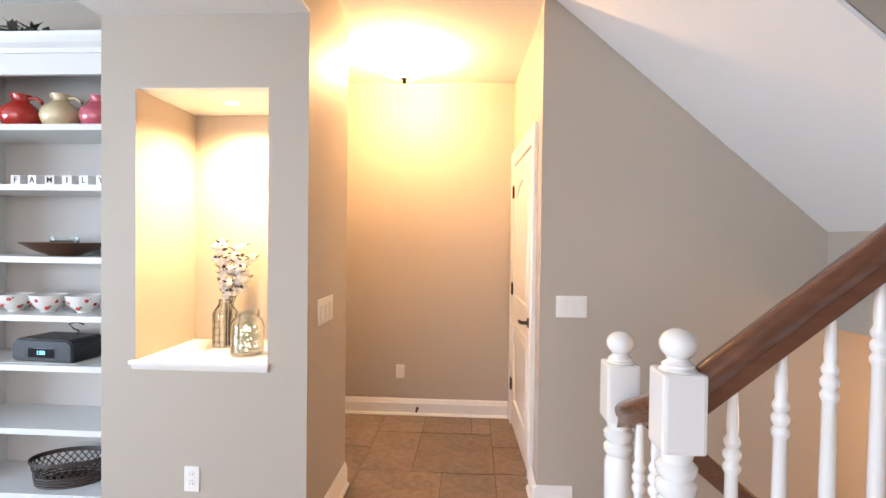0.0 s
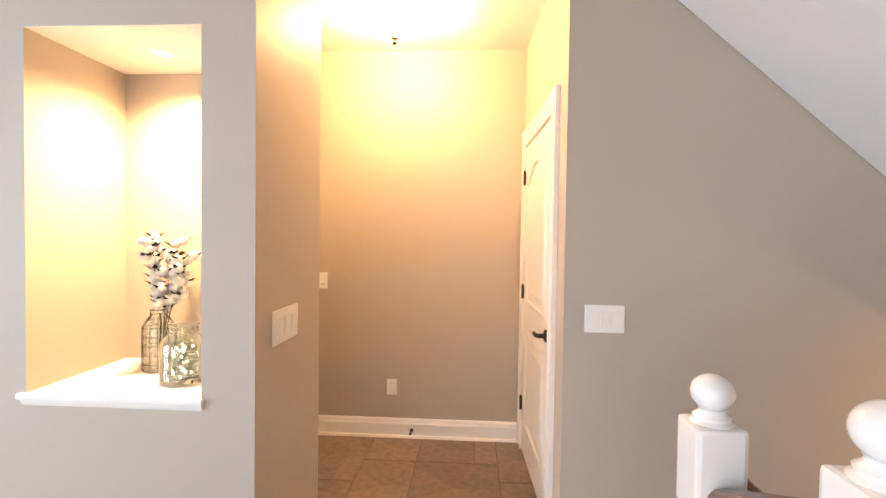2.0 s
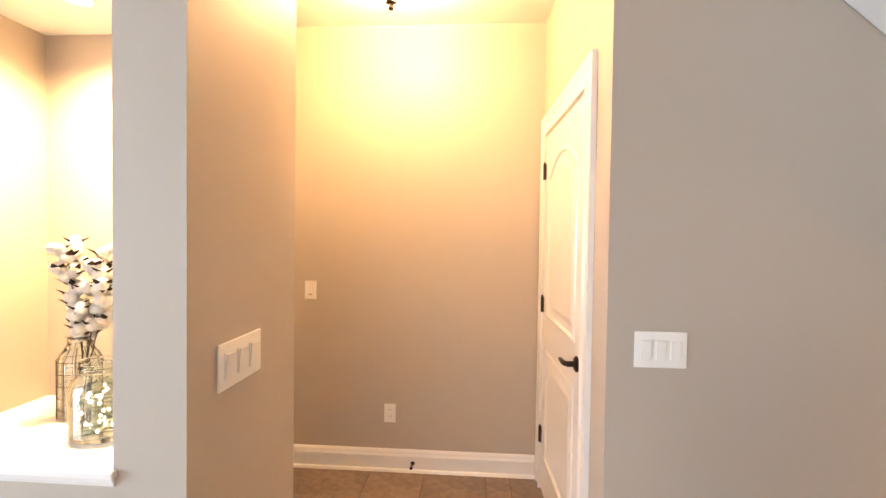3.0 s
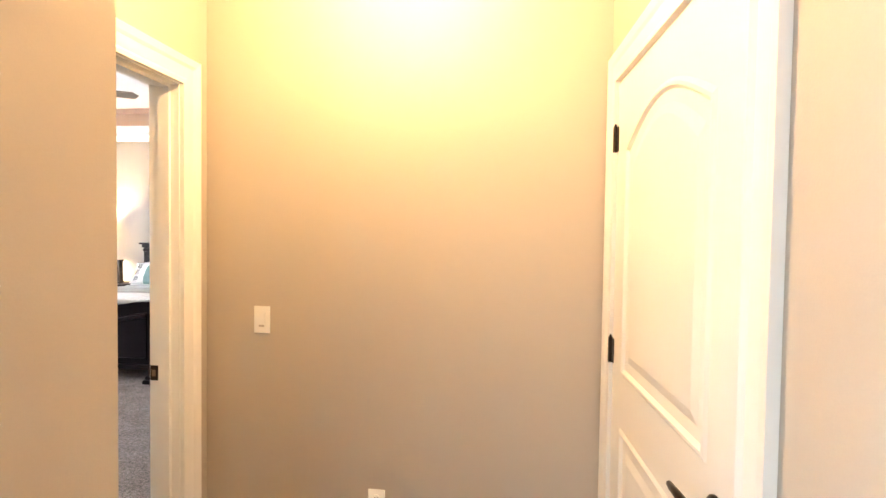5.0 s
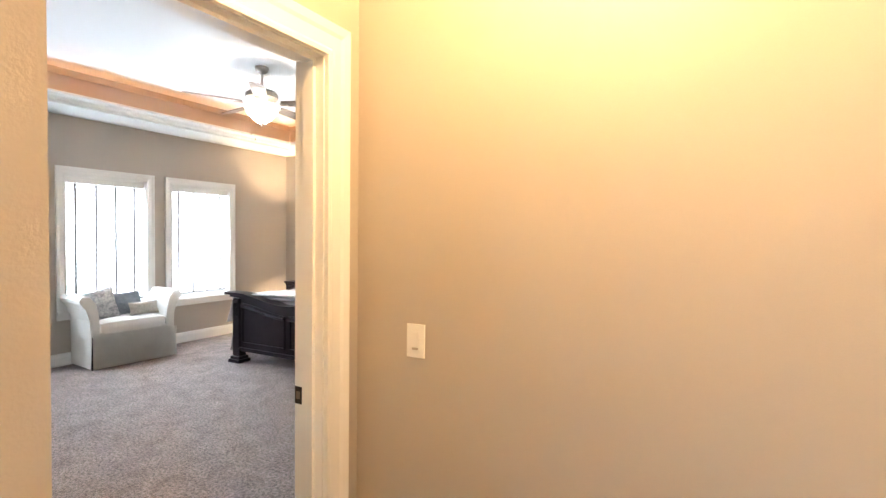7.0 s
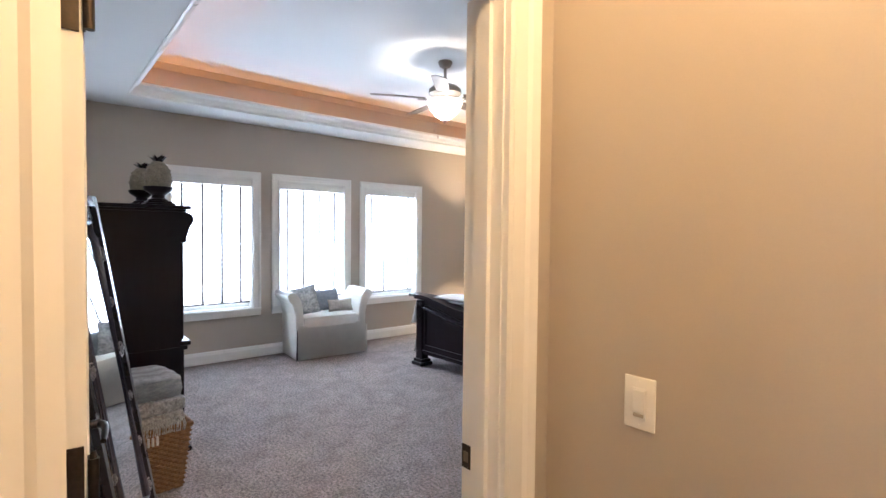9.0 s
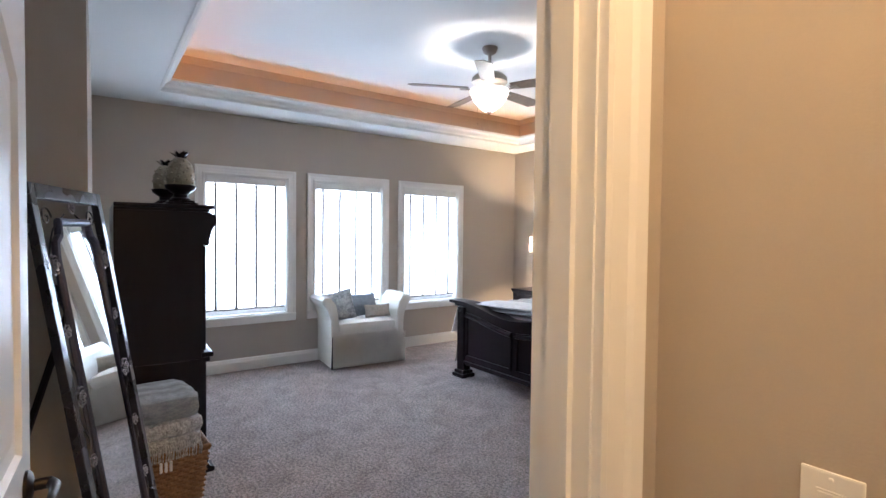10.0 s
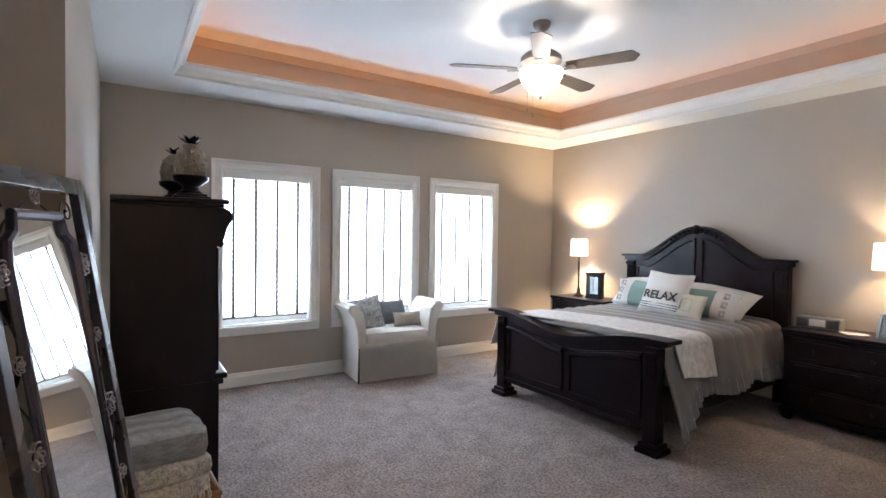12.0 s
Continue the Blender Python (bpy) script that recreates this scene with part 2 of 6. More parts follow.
# bedroom
WINS = [(4.015, 5.055), (5.19, 6.255), (6.40, 7.447)]
WZ0, WZ1, CW = 0.497, 2.185, 0.09
segs, last = [], SY - 0.12
for a, b in WINS:
    segs += [(WX - 0.15, WX, last, a + CW, 0, 3.3), (WX - 0.15, WX, a + CW, b - CW, 0, WZ0 + CW), (WX - 0.15, WX, a + CW, b - CW, WZ1 - CW, 3.3)]
    last = b - CW
segs.append((WX - 0.15, WX, last, BY + 0.12, 0, 3.3))
structure("wall_window", segs, M_BEDWALL, "taupe painted bedroom wall with three windows", "wall")
structure("wall_bed", [(WX, EX, BY, BY + 0.12, 0, 3.3)], M_BEDWALL, "taupe painted wall behind the bed", "wall")
structure("wall_wardrobe_side", [(WX, RX, SY - 0.12, SY, 0, 3.3)], M_BEDWALL, "taupe painted wall behind the armoire", "wall")
structure("wall_recess_return", [(RX - 0.12, RX, 2.68, SY - 0.12, 0, 3.3)], M_BEDWALL, "taupe painted return wall in shade", "wall")
structure("wall_recess_back", [(RX, EX, 2.68, 2.80, 0, 3.3)], M_BEDWALL, "taupe painted wall behind the open door", "wall")
TX0, TX1, TY0, TY1, TZ, HB = -5.315, -1.42, 3.67, 8.00, 3.105, 2.738
ring = [(WX, TX0, 2.8, BY), (TX1, EX, 2.8, BY), (TX0, TX1, 2.8, TY0), (TX0, TX1, TY1, BY)]
bm = bmesh.new()
for x0, x1, y0, y1 in ring:
    box(bm, x0, x1, y0, y1, HB, HB + 0.03)
g = 0.11
tray_faces = []
for x0, x1, y0, y1 in [(TX0 - g - 0.05, TX0 - g, TY0 - g, TY1 + g), (TX1 + g, TX1 + g + 0.05, TY0 - g, TY1 + g), (TX0 - g, TX1 + g, TY0 - g - 0.05, TY0 - g), (TX0 - g, TX1 + g, TY1 + g, TY1 + g + 0.05)]:
    tray_faces.append((x0, x1, y0, y1, HB + 0.03, TZ))
box(bm, TX0 - g, TX1 + g, TY0 - g, TY1 + g, TZ, TZ + 0.08)
tagged(mesh_object("ceiling_bedroom", bm, M_CEIL), "white tray ceiling with a recessed middle", "ceiling", kind="structure")
structure("wall_tray", tray_faces, M_WALL, "beige painted upright faces of the tray", "wall")
bm = bmesh.new()
box(bm, WX, -0.82, SY, BY, -0.12, 0.0)
box(bm, RX, -0.82, 2.80, SY, -0.12, 0.0)
M_CARPET = material("grey_beige_pile_carpet", (0.150, 0.125, 0.118), 0.95, vary=0.30, scale=55, grain=140, bump=1.0, spec=0.08, sheen=0.15, second=(0.46, 0.378, 0.356))
c_ramp = M_CARPET.node_tree.nodes["Map Range"]
c_ramp.inputs[1].default_value, c_ramp.inputs[2].default_value = 0.78, 1.22
# trodden pile: wide soft patches that lie lighter and darker
ct = M_CARPET.node_tree
c_co, c_big, c_map, c_mix = [ct.nodes.new(k) for k in ("ShaderNodeTexCoord", "ShaderNodeTexNoise", "ShaderNodeMapRange", "ShaderNodeMix")]
c_big.inputs["Scale"].default_value, c_big.inputs["Detail"].default_value, c_big.inputs["Distortion"].default_value = 5.5, 5, 0.8
c_map.inputs[1].default_value, c_map.inputs[2].default_value, c_map.inputs[3].default_value, c_map.inputs[4].default_value = 0.32, 0.68, 0.80, 1.18
c_mix.data_type, c_mix.blend_type = "RGBA", "MULTIPLY"
c_mix.inputs[0].default_value = 1.0
ct.links.new(c_co.outputs["Object"], c_big.inputs["Vector"])
ct.links.new(c_big.outputs[0], c_map.inputs[0])
c_pr = ct.nodes["Principled BSDF"]
ct.links.new(c_pr.inputs["Base Color"].links[0].from_socket, c_mix.inputs[6])
ct.links.new(c_map.outputs[0], c_mix.inputs[7])
ct.links.new(c_mix.outputs[2], c_pr.inputs["Base Color"])
tagged(mesh_object("floor_bedroom", bm, M_CARPET), "grey beige cut pile bedroom carpet", "carpet", kind="structure")

# ---- trim ----
BASE = [(0, 0), (0.016, 0), (0.016, 0.095), (0.012, 0.108), (0.010, 0.122), (0.004, 0.135), (0, 0.135)]
SHOE = [(0.016, 0), (0.030, 0), (0.026, 0.014), (0.016, 0.019)]
CASING = [(0, 0), (0.020, 0), (0.020, 0.012), (0.012, 0.022), (0.012, 0.058), (0.018, 0.068), (0.022, 0.090), (0, 0.090)]


def moulding(bm, profile, a, b, out, up):
    """A strip from a to b; the profile's pairs go along out and up."""
    a, b, out, up = Vector(a), Vector(b), Vector(out), Vector(up)
    p = [bm.verts.new(a + out * u + up * v) for u, v in profile]
    q = [bm.verts.new(b + out * u + up * v) for u, v in profile]
    n = len(p)
    bm.faces.new(p)
    bm.faces.new(list(reversed(q)))
    for i in range(n):
        bm.faces.new((p[i], q[i], q[(i + 1) % n], p[(i + 1) % n]))


def baseboard(name, a, b, out, label="white painted baseboard with moulded top", shoe=True):
    bm = bmesh.new()
    moulding(bm, BASE, (*a, 0), (*b, 0), (*out, 0), (0, 0, 1))
    if shoe:
        moulding(bm, SHOE, (*a, 0), (*b, 0), (*out, 0), (0, 0, 1))
    return tagged(mesh_object(name, bm, M_TRIM), label, "baseboard", kind="structure")


DOOR_CASING = [(u, v * 1.2) for u, v in CASING]


def frame_boards(bm, width, height, prof, flip=1):
    """Two uprights and a head round an opening in x, z that starts at 0; the front looks to -y."""
    for x, s in ((0, -1), (width, 1)):
        p = [bm.verts.new((x + s * v, -u * flip, 0)) for u, v in prof]
        q = [bm.verts.new((x + s * v, -u * flip, height + v)) for u, v in prof]
        n = len(p)
        bm.faces.new(p)
        bm.faces.new(list(reversed(q)))
        for i in range(n):
            bm.faces.new((p[i], q[i], q[(i + 1) % n], p[(i + 1) % n]))
    p = [bm.verts.new((-v, -u * flip, height + v)) for u, v in prof]
    q = [bm.verts.new((width + v, -u * flip, height + v)) for u, v in prof]
    n = len(p)
    for i in range(n):
        bm.faces.new((p[i], q[i], q[(i + 1) % n], p[(i + 1) % n]))


def arch_panel(bm, x0, x1, z0, z1, rise, y):
    """A raised panel with a moulded rim, its top a shallow arch when rise is given; its face looks to -y."""
    def outline(inset):
        pts = [(x0 + inset, z0 + inset), (x1 - inset, z0 + inset)]
        n = 14 if rise else 1
        for i in range(n + 1):
            u = i / n
            x = x1 - inset + (x0 - x1 + 2 * inset) * u
            k = math.sin(math.pi * u) ** 1.0 if rise else 0
            pts.append((x, z1 - inset + rise * k))
        return pts
    loops = [[bm.verts.new((x, y + d, z)) for x, z in outline(i)] for i, d in ((0, 0.0), (0.010, -0.006), (0.018, -0.006), (0.028, 0.006), (0.055, 0.0045), (0.085, -0.002))]
    for a, b in zip(loops, loops[1:]):
        n = len(a)
        for i in range(n):
            bm.faces.new((a[i], a[(i + 1) % n], b[(i + 1) % n], b[i]))
    bm.faces.new(loops[-1])


def lever(bm, x, z, side, direction):
    """A rose and a curved lever on the face that looks to -y times side."""
    lathe(bm, [(0.0, 0), (0.033, 0), (0.033, 0.006), (0.026, 0.012), (0.012, 0.016), (0.012, 0.045), (0.0, 0.045)], 20, pose(x, 0, z, 90 if side > 0 else -90))
    s = -side
    tube(bm, [(x, s * 0.042, z), (x + direction * 0.02, s * 0.052, z), (x + direction * 0.06, s * 0.054, z + 0.003), (x + direction * 0.10, s * 0.050, z - 0.004), (x + direction * 0.125, s * 0.046, z - 0.008)], [0.011, 0.011, 0.009, 0.008, 0.007], 10)


def panel_door(name, label, width, height, at, hinge_side, group=""):
    """A two-panel door with an arched upper panel. Local x runs along its width from the hinges, -y is its seen face."""
    d = thing(name, label, "door", at, group, "structure")
    t = 0.035
    bm = bmesh.new()
    box(bm, 0, width, 0.004, t - 0.004, 0.012, height)
    m = 0.115
    # stiles and rails of the seen face, and of the other one
    for yy0, yy1 in ((0.0, 0.004), (t - 0.004, t)):
        box(bm, 0, m, yy0, yy1, 0.012, height)
        box(bm, width - m, width, yy0, yy1, 0.012, height)
        box(bm, m, width - m, yy0, yy1, 0.012, 0.216)
        box(bm, m, width - m, yy0, yy1, 0.834, 1.016)
        box(bm, m, width - m, yy0, yy1, height - 0.10, height)
    # the flush board over the arch
    arch = [(m + (width - 2 * m) * i / 14, height - 0.236 + 0.105 * math.sin(math.pi * i / 14)) for i in range(15)]
    prism(bm, arch + [(width - m, height - 0.10), (m, height - 0.10)], 0.004, pose(0, 0, 0))
    slab = part("slab", bm, M_TRIM, d)
    bm = bmesh.new()
    arch_panel(bm, m, width - m, 0.215, 0.835, 0, 0.0)
    part("lower_panel", bm, M_TRIM, slab)
    bm = bmesh.new()
    arch_panel(bm, m, width - m, 1.015, height - 0.235, 0.105, 0.0)
    part("upper_panel", bm, M_TRIM, slab, "white arched raised panel")
    for z in (0.32, 1.075, 1.835):
        bm = bmesh.new()
        tube(bm, [(-0.006, -0.008, z - 0.045), (-0.006, -0.008, z + 0.045)], 0.008, 10)
        tube(bm, [(-0.006, -0.008, z + 0.045), (-0.006, -0.008, z + 0.056)], [0.006, 0.003], 8)
        box(bm, -0.004, 0.014, -0.004, 0.0, z - 0.044, z + 0.044)
        part("hinge", bm, M_BRONZE, d, "dark bronze barrel hinge", True)
    bm = bmesh.new()
    lever(bm, width - 0.065, 0.942, 1, -1)
    part("door_handle", bm, M_BRONZE, d, "dark bronze lever handle", True)
    return d


# hall wall with the closet door leans a little out of square
SKEW = Matrix.Translation((0.935, 3.3, 0)) @ pose(0, 0, 0, 0, 0, 2.3) @ Matrix.Translation((-0.92, -3.3, 0))
for o in list(scene.objects):
    if o.name == "wall_hall_door_side":
        o.matrix_world = SKEW
DY0, DY1 = 2.975, 3.862          # closet door's edges along y
panel_door("door_1", "closed white two-panel closet door with an arched panel", DY1 - DY0, 2.03, SKEW @ Matrix.Translation((0.922, DY1, 0)) @ pose(0, 0, 0, 0, 0, -90), 1)
bm = bmesh.new()
frame_boards(bm, DY1 - DY0 + 0.02, 2.045, DOOR_CASING)
ob = tagged(mesh_object("door_casing_1", bm, M_TRIM), "white moulded casing round the closet door", "door casing", kind="structure")
ob.matrix_world = SKEW @ Matrix.Translation((0.93, DY1 + 0.01, 0)) @ pose(0, 0, 0, 0, 0, -90)
bm = bmesh.new()
for a in ((0.93, 1.05, 2.90, 2.970, 0, 2.06), (0.93, 1.05, 3.867, 3.87, 0, 2.06), (0.93, 1.05, 2.970, 3.867, 2.035, 2.06), (1.0, 1.05, 2.970, 3.867, 0, 2.035)):
    box(bm, *a)
ob = tagged(mesh_object("door_jamb_1", bm, M_TRIM), "white door jamb", "door jamb", kind="structure")
ob.matrix_world = SKEW

# bedroom doorway, a clear opening from OY0 to OY1
OY0, OY1, OZ = 2.99, 3.815, 2.06
bm = bmesh.new()
for a in ((EX - 0.002, L + 0.002, 2.97, OY0, 0, OZ + 0.02), (EX - 0.002, L + 0.002, OY1, 3.83, 0, OZ + 0.02), (EX - 0.002, L + 0.002, OY0, OY1, OZ, OZ + 0.02),
          (-0.842, -0.795, OY1 - 0.012, OY1, 0, OZ), (-0.842, -0.795, OY0, OY0 + 0.012, 0, OZ), (-0.842, -0.795, OY0 + 0.012, OY1 - 0.012, OZ - 0.012, OZ)):
    box(bm, *a)
tagged(mesh_object("door_jamb_2", bm, M_TRIM), "white doorway jamb with a stop", "door jamb", kind="structure")
bm = bmesh.new()
frame_boards(bm, OY1 - OY0 + 0.01, OZ + 0.005, DOOR_CASING)
ob = tagged(mesh_object("door_casing_2", bm, M_TRIM), "white moulded casing on the hall side", "door casing", kind="structure")
ob.matrix_world = Matrix.Translation((L, OY0 - 0.005, 0)) @ pose(0, 0, 0, 0, 0, 90)
bm = bmesh.new()
frame_boards(bm, OY1 - OY0 + 0.044, OZ + 0.022, DOOR_CASING)
ob = tagged(mesh_object("door_casing_3", bm, M_TRIM), "white moulded casing on the bedroom side", "door casing", kind="structure")
ob.matrix_world = Matrix.Translation((EX, OY1 + 0.022, 0)) @ pose(0, 0, 0, 0, 0, -90)
e = thing("strike_plate", "dark bronze strike plate on the jamb", "strike plate")
bm = bmesh.new()
box(bm, -0.884, -0.852, OY1 - 0.003, OY1 + 0.001, 0.885, 0.945)
part("plate", bm, M_BRONZE, e)
bm = bmesh.new()
box(bm, -0.877, -0.861, OY1 - 0.0045, OY1 - 0.002, 0.902, 0.928)
part("latch_hole", bm, M_GROUT, e)
# the open bedroom door; its seen face looks to +y
door = panel_door("door_2", "white two-panel bedroom door standing wide open", 0.775, 2.03, Matrix.Translation((-0.908, 3.033, 0)) @ pose(0, 0, 0, 0, 0, 177.4), 1)
for z in (0.32, 1.09, 1.835):
    bm = bmesh.new()
    box(bm, -0.003, 0.0005, 0.004, 0.031, z - 0.05, z + 0.05, 0.001)
    part("hinge_leaf", bm, M_BRONZE, door, "dark bronze hinge leaf let into the door's edge")

baseboard("baseboard_1", (L, YB), (0.895, YB), (0, -1))
baseboard("baseboard_2", (CX1, CY0), (CX1, CY1), (1, 0))
baseboard("baseboard_3", (CX1 + 0.016, CY0), (CX0, CY0), (0, -1))
baseboard("baseboard_4", (L, 3.932), (L, YB - 0.016), (1, 0))
baseboard("baseboard_5", (R + 0.02, 2.595), (R + 0.02, 2.845), (-1, 0))
baseboard("baseboard_6", (R - 0.0, STEP_Y), (1.14, STEP_Y), (0, -1))
baseboard("baseboard_7", (WX, SY), (WX, BY), (1, 0), shoe=False)
baseboard("baseboard_8", (WX + 0.016, BY), (EX, BY), (0, -1), shoe=False)
baseboard("baseboard_9", (RX, SY), (WX + 0.016, SY), (0, 1), shoe=False)
baseboard("baseboard_10", (RX, 2.80), (RX, SY), (1, 0), shoe=False)
baseboard("baseboard_11", (EX, 3.932), (EX, BY - 0.016), (-1, 0), shoe=False)

# ---- tray crown and the light strip behind it ----
CROWN = [(0.0, 0.0), (0.012, 0.0), (0.018, 0.022), (0.036, 0.038), (0.050, 0.066), (0.078, 0.088), (0.082, 0.112), (0.066, 0.112), (0.0, 0.030)]
CROWN = [(u * 1.12, v) for u, v in CROWN]
bm = bmesh.new()
cs = [(TX0, TY0), (TX1, TY0), (TX1, TY1), (TX0, TY1)]
sg = [(1, 1), (-1, 1), (-1, -1), (1, -1)]
loops = [[bm.verts.new((x + s[0] * (u - 0.02), y + s[1] * (u - 0.02), HB - 0.006 + v)) for (x, y), s in zip(cs, sg)] for u, v in CROWN]
for a, b in zip(loops, loops[1:] + loops[:1]):
    for i in range(4):
        bm.faces.new((a[i], a[(i + 1) % 4], b[(i + 1) % 4], b[i]))
tagged(mesh_object("crown_moulding", bm, M_TRIM), "white crown moulding round the tray ceiling", "crown moulding", kind="structure")
bm = bmesh.new()
up = [(0.0, 0.0), (0.0, -0.055), (0.012, -0.052), (0.045, -0.012), (0.05, 0.0)]
loops = [[bm.verts.new((x + s[0] * (u - g), y + s[1] * (u - g), TZ + v)) for (x, y), s in zip(cs, sg)] for u, v in up]
for a, b in zip(loops, loops[1:]):
    for i in range(4):
        bm.faces.new((a[i], a[(i + 1) % 4], b[(i + 1) % 4], b[i]))
tagged(mesh_object("cove_moulding", bm, M_WALL), "beige cove moulding under the tray's top", "moulding", kind="structure")
M_ROPE = glowing("amber_rope_light", (1.0, 0.40, 0.12), 9.0)
bm = bmesh.new()
q = 0.075
tube(bm, [(TX0 - q, TY0 - q, HB + 0.05), (TX1 + q, TY0 - q, HB + 0.05), (TX1 + q, TY1 + q, HB + 0.05), (TX0 - q, TY1 + q, HB + 0.05), (TX0 - q, TY0 - q + 0.02, HB + 0.05)], 0.007, 6)
e = thing("rope_light", "glowing amber rope light hidden behind the crown", "rope light")
part("tube", bm, M_ROPE, e)


# ---- switches and outlets ----
def wall_plate(name, label, category, at, gangs, style):
    """A cover plate in local x, z, looking to -y."""
    p = thing(name, label, category, at)
    w, h = 0.072 + 0.046 * (gangs - 1), 0.116
    bm = bmesh.new()
    box(bm, -w / 2, w / 2, -0.006, 0.0, -h / 2, h / 2, 0.003)
    part("cover_plate", bm, M_PLATE, p)
    for k in range(gangs):
        x = (k - (gangs - 1) / 2) * 0.046
        if style == "outlet":
            for z in (-0.021, 0.021):
                bm = bmesh.new()
                lathe(bm, [(0.0, 0.0), (0.017, 0.0), (0.0165, 0.003), (0, 0.003)], 18, pose(x, -0.006, z, 90))
                sock = part("socket", bm, M_PLATE, p)
                for sx in (-0.006, 0.006):
                    bm = bmesh.new()
                    box(bm, x + sx - 0.0012, x + sx + 0.0012, -0.0096, -0.0085, z - 0.002, z + 0.007)
                    part("slot", bm, M_GROUT, sock)
        else:
            bm = bmesh.new()
            prism(bm, [(x - 0.0165, -0.033), (x + 0.0165, -0.033), (x + 0.0165, 0.033), (x - 0.0165, 0.033)], 0.003, pose(0, -0.0085, 0))
            part("switch_frame", bm, M_PLATE, p)
            bm = bmesh.new()
            if style == "dimmer":
                box(bm, x - 0.014, x + 0.014, -0.011, -0.0085, -0.018, 0.030, 0.001)
                part("rocker", bm, M_PLATE, p)
                bm = bmesh.new()
                box(bm, x - 0.012, x + 0.012, -0.0105, -0.0086, -0.030, -0.022, 0.0008)
                part("slider", bm, material("shaded_ivory_plastic", (0.42, 0.38, 0.32), 0.4, bump=0), p)
            else:
                vs = box(bm, x - 0.0145, x + 0.0145, -0.013, -0.0085, -0.031, 0.031, 0.001)
                bmesh.ops.transform(bm, matrix=pose(0, 0, 0, 4), verts=vs)
                part("rocker", bm, M_PLATE, p)
        for z in ((0,) if style == "outlet" else (-0.048, 0.048)):
            bm = bmesh.new()
            lathe(bm, [(0, 0), (0.003, 0), (0.0025, 0.0012), (0, 0.0015)], 10, pose(x, -0.0058, z, 90))
            part("screw", bm, M_PLATE, p)
    return p


wall_plate("light_switch", "white three-gang rocker switch beside the stairs", "light switch", pose(1.121, STEP_Y, 1.106), 3, "rocker")
wall_plate("light_switch", "white three-gang rocker switch on the niche block", "light switch", pose(CX1, 2.371, 1.096, 0, 0, 90) @ Matrix.Diagonal((1.55, 1, 1.12, 1)), 3, "rocker")
wall_plate("dimmer_switch", "white single dimmer switch on the beige wall", "light switch", pose(-0.506, YB, 1.112), 1, "dimmer")
wall_plate("wall_outlet", "white double outlet on the hall's end wall", "outlet", pose(0.003, YB, 0.358), 1, "outlet")
wall_plate("wall_outlet", "white double outlet under the display niche", "outlet", pose(-0.683, CY0, 0.345), 1, "outlet")
e = thing("door_stop", "small dark bronze spring door stop on the baseboard", "door stop", pose(0.150, YB - 0.016, 0.055))
bm = bmesh.new()
lathe(bm, [(0, 0), (0.013, 0), (0.012, 0.006), (0.006, 0.009), (0.005, 0.06), (0, 0.06)], 12, pose(0, 0, 0, 90))
part("rod", bm, M_BRONZE, e, smooth=True)
bm = bmesh.new()
lathe(bm, [(0, 0.058), (0.009, 0.058), (0.009, 0.072), (0, 0.075)], 12, pose(0, 0, 0, 90))
part("rubber_tip", bm, M_DARK, e, smooth=True)

# ---- hall ceiling light ----
M_BOWL = sheer("lit_alabaster_glass", (0.95, 0.88, 0.74), 0.40)
e = thing("ceiling_light", "lit alabaster glass bowl flush light in the hall", "ceiling light", pose(0.10, 3.36, 2.74 * 0.28) @ Matrix.Diagonal((1, 1, 0.72, 1)))
bm = bmesh.new()
lathe(bm, [(0, 2.74), (0.07, 2.74), (0.07, 2.73), (0.04, 2.722), (0.008, 2.715), (0.006, 2.50), (0, 2.50)], 24)
part("canopy", bm, M_TRIM, e, smooth=True)
bm = bmesh.new()
lathe(bm, [(0.200, 2.675), (0.195, 2.645), (0.165, 2.585), (0.115, 2.540), (0.045, 2.515), (0.012, 2.512)], 40)
bowl = part("glass_bowl", bm, M_BOWL, e, "glowing cream alabaster glass bowl", True)
bm = bmesh.new()
lathe(bm, [(0, 2.516), (0.030, 2.515), (0.033, 2.506), (0.014, 2.498), (0.012, 2.482), (0.017, 2.472), (0.008, 2.458), (0, 2.455)], 18)
part("finial", bm, M_BRONZE, bowl, "dark bronze finial", True)

# ---- display niche ----
bm = bmesh.new()
box(bm, NX0, NX1, CY0, NY, NZ0, NZ0 + 0.012)
box(bm, NX0 - 0.022, NX1 + 0.012, CY0 - 0.022, CY0, NZ0 - 0.006, NZ0 + 0.014, 0.004)
moulding(bm, [(0, 0), (0.014, 0), (0.010, -0.012), (0.004, -0.022), (0, -0.024)], (NX0 - 0.014, CY0, NZ0 - 0.006), (NX1 + 0.006, CY0, NZ0 - 0.006), (0, -1, 0), (0, 0, 1))
tagged(mesh_object("niche_sill", bm, M_TRIM), "white moulded sill board of the niche", "sill", kind="structure")
bm = bmesh.new()
box(bm, NX0, NX1, CY0 + 0.001, NY, NZ1 - 0.0015, NZ1 + 0.001)
tagged(mesh_object("ceiling_niche", bm, M_CEIL), "white painted top of the display niche", "ceiling", kind="structure")
e = thing("recessed_light", "small lit recessed downlight in the niche top", "downlight", pose(-0.63, 2.36, NZ1))
bm = bmesh.new()
lathe(bm, [(0.046, 0.0), (0.046, -0.004), (0.036, -0.005), (0.034, 0.0)], 28)
part("trim_ring", bm, M_TRIM, e, smooth=True)
bm = bmesh.new()
lathe(bm, [(0, -0.002), (0.033, -0.002)], 24)
part("lens", bm, glowing("lit_lamp_lens", (1.0, 0.85, 0.6), 6), e, "glowing lamp lens")

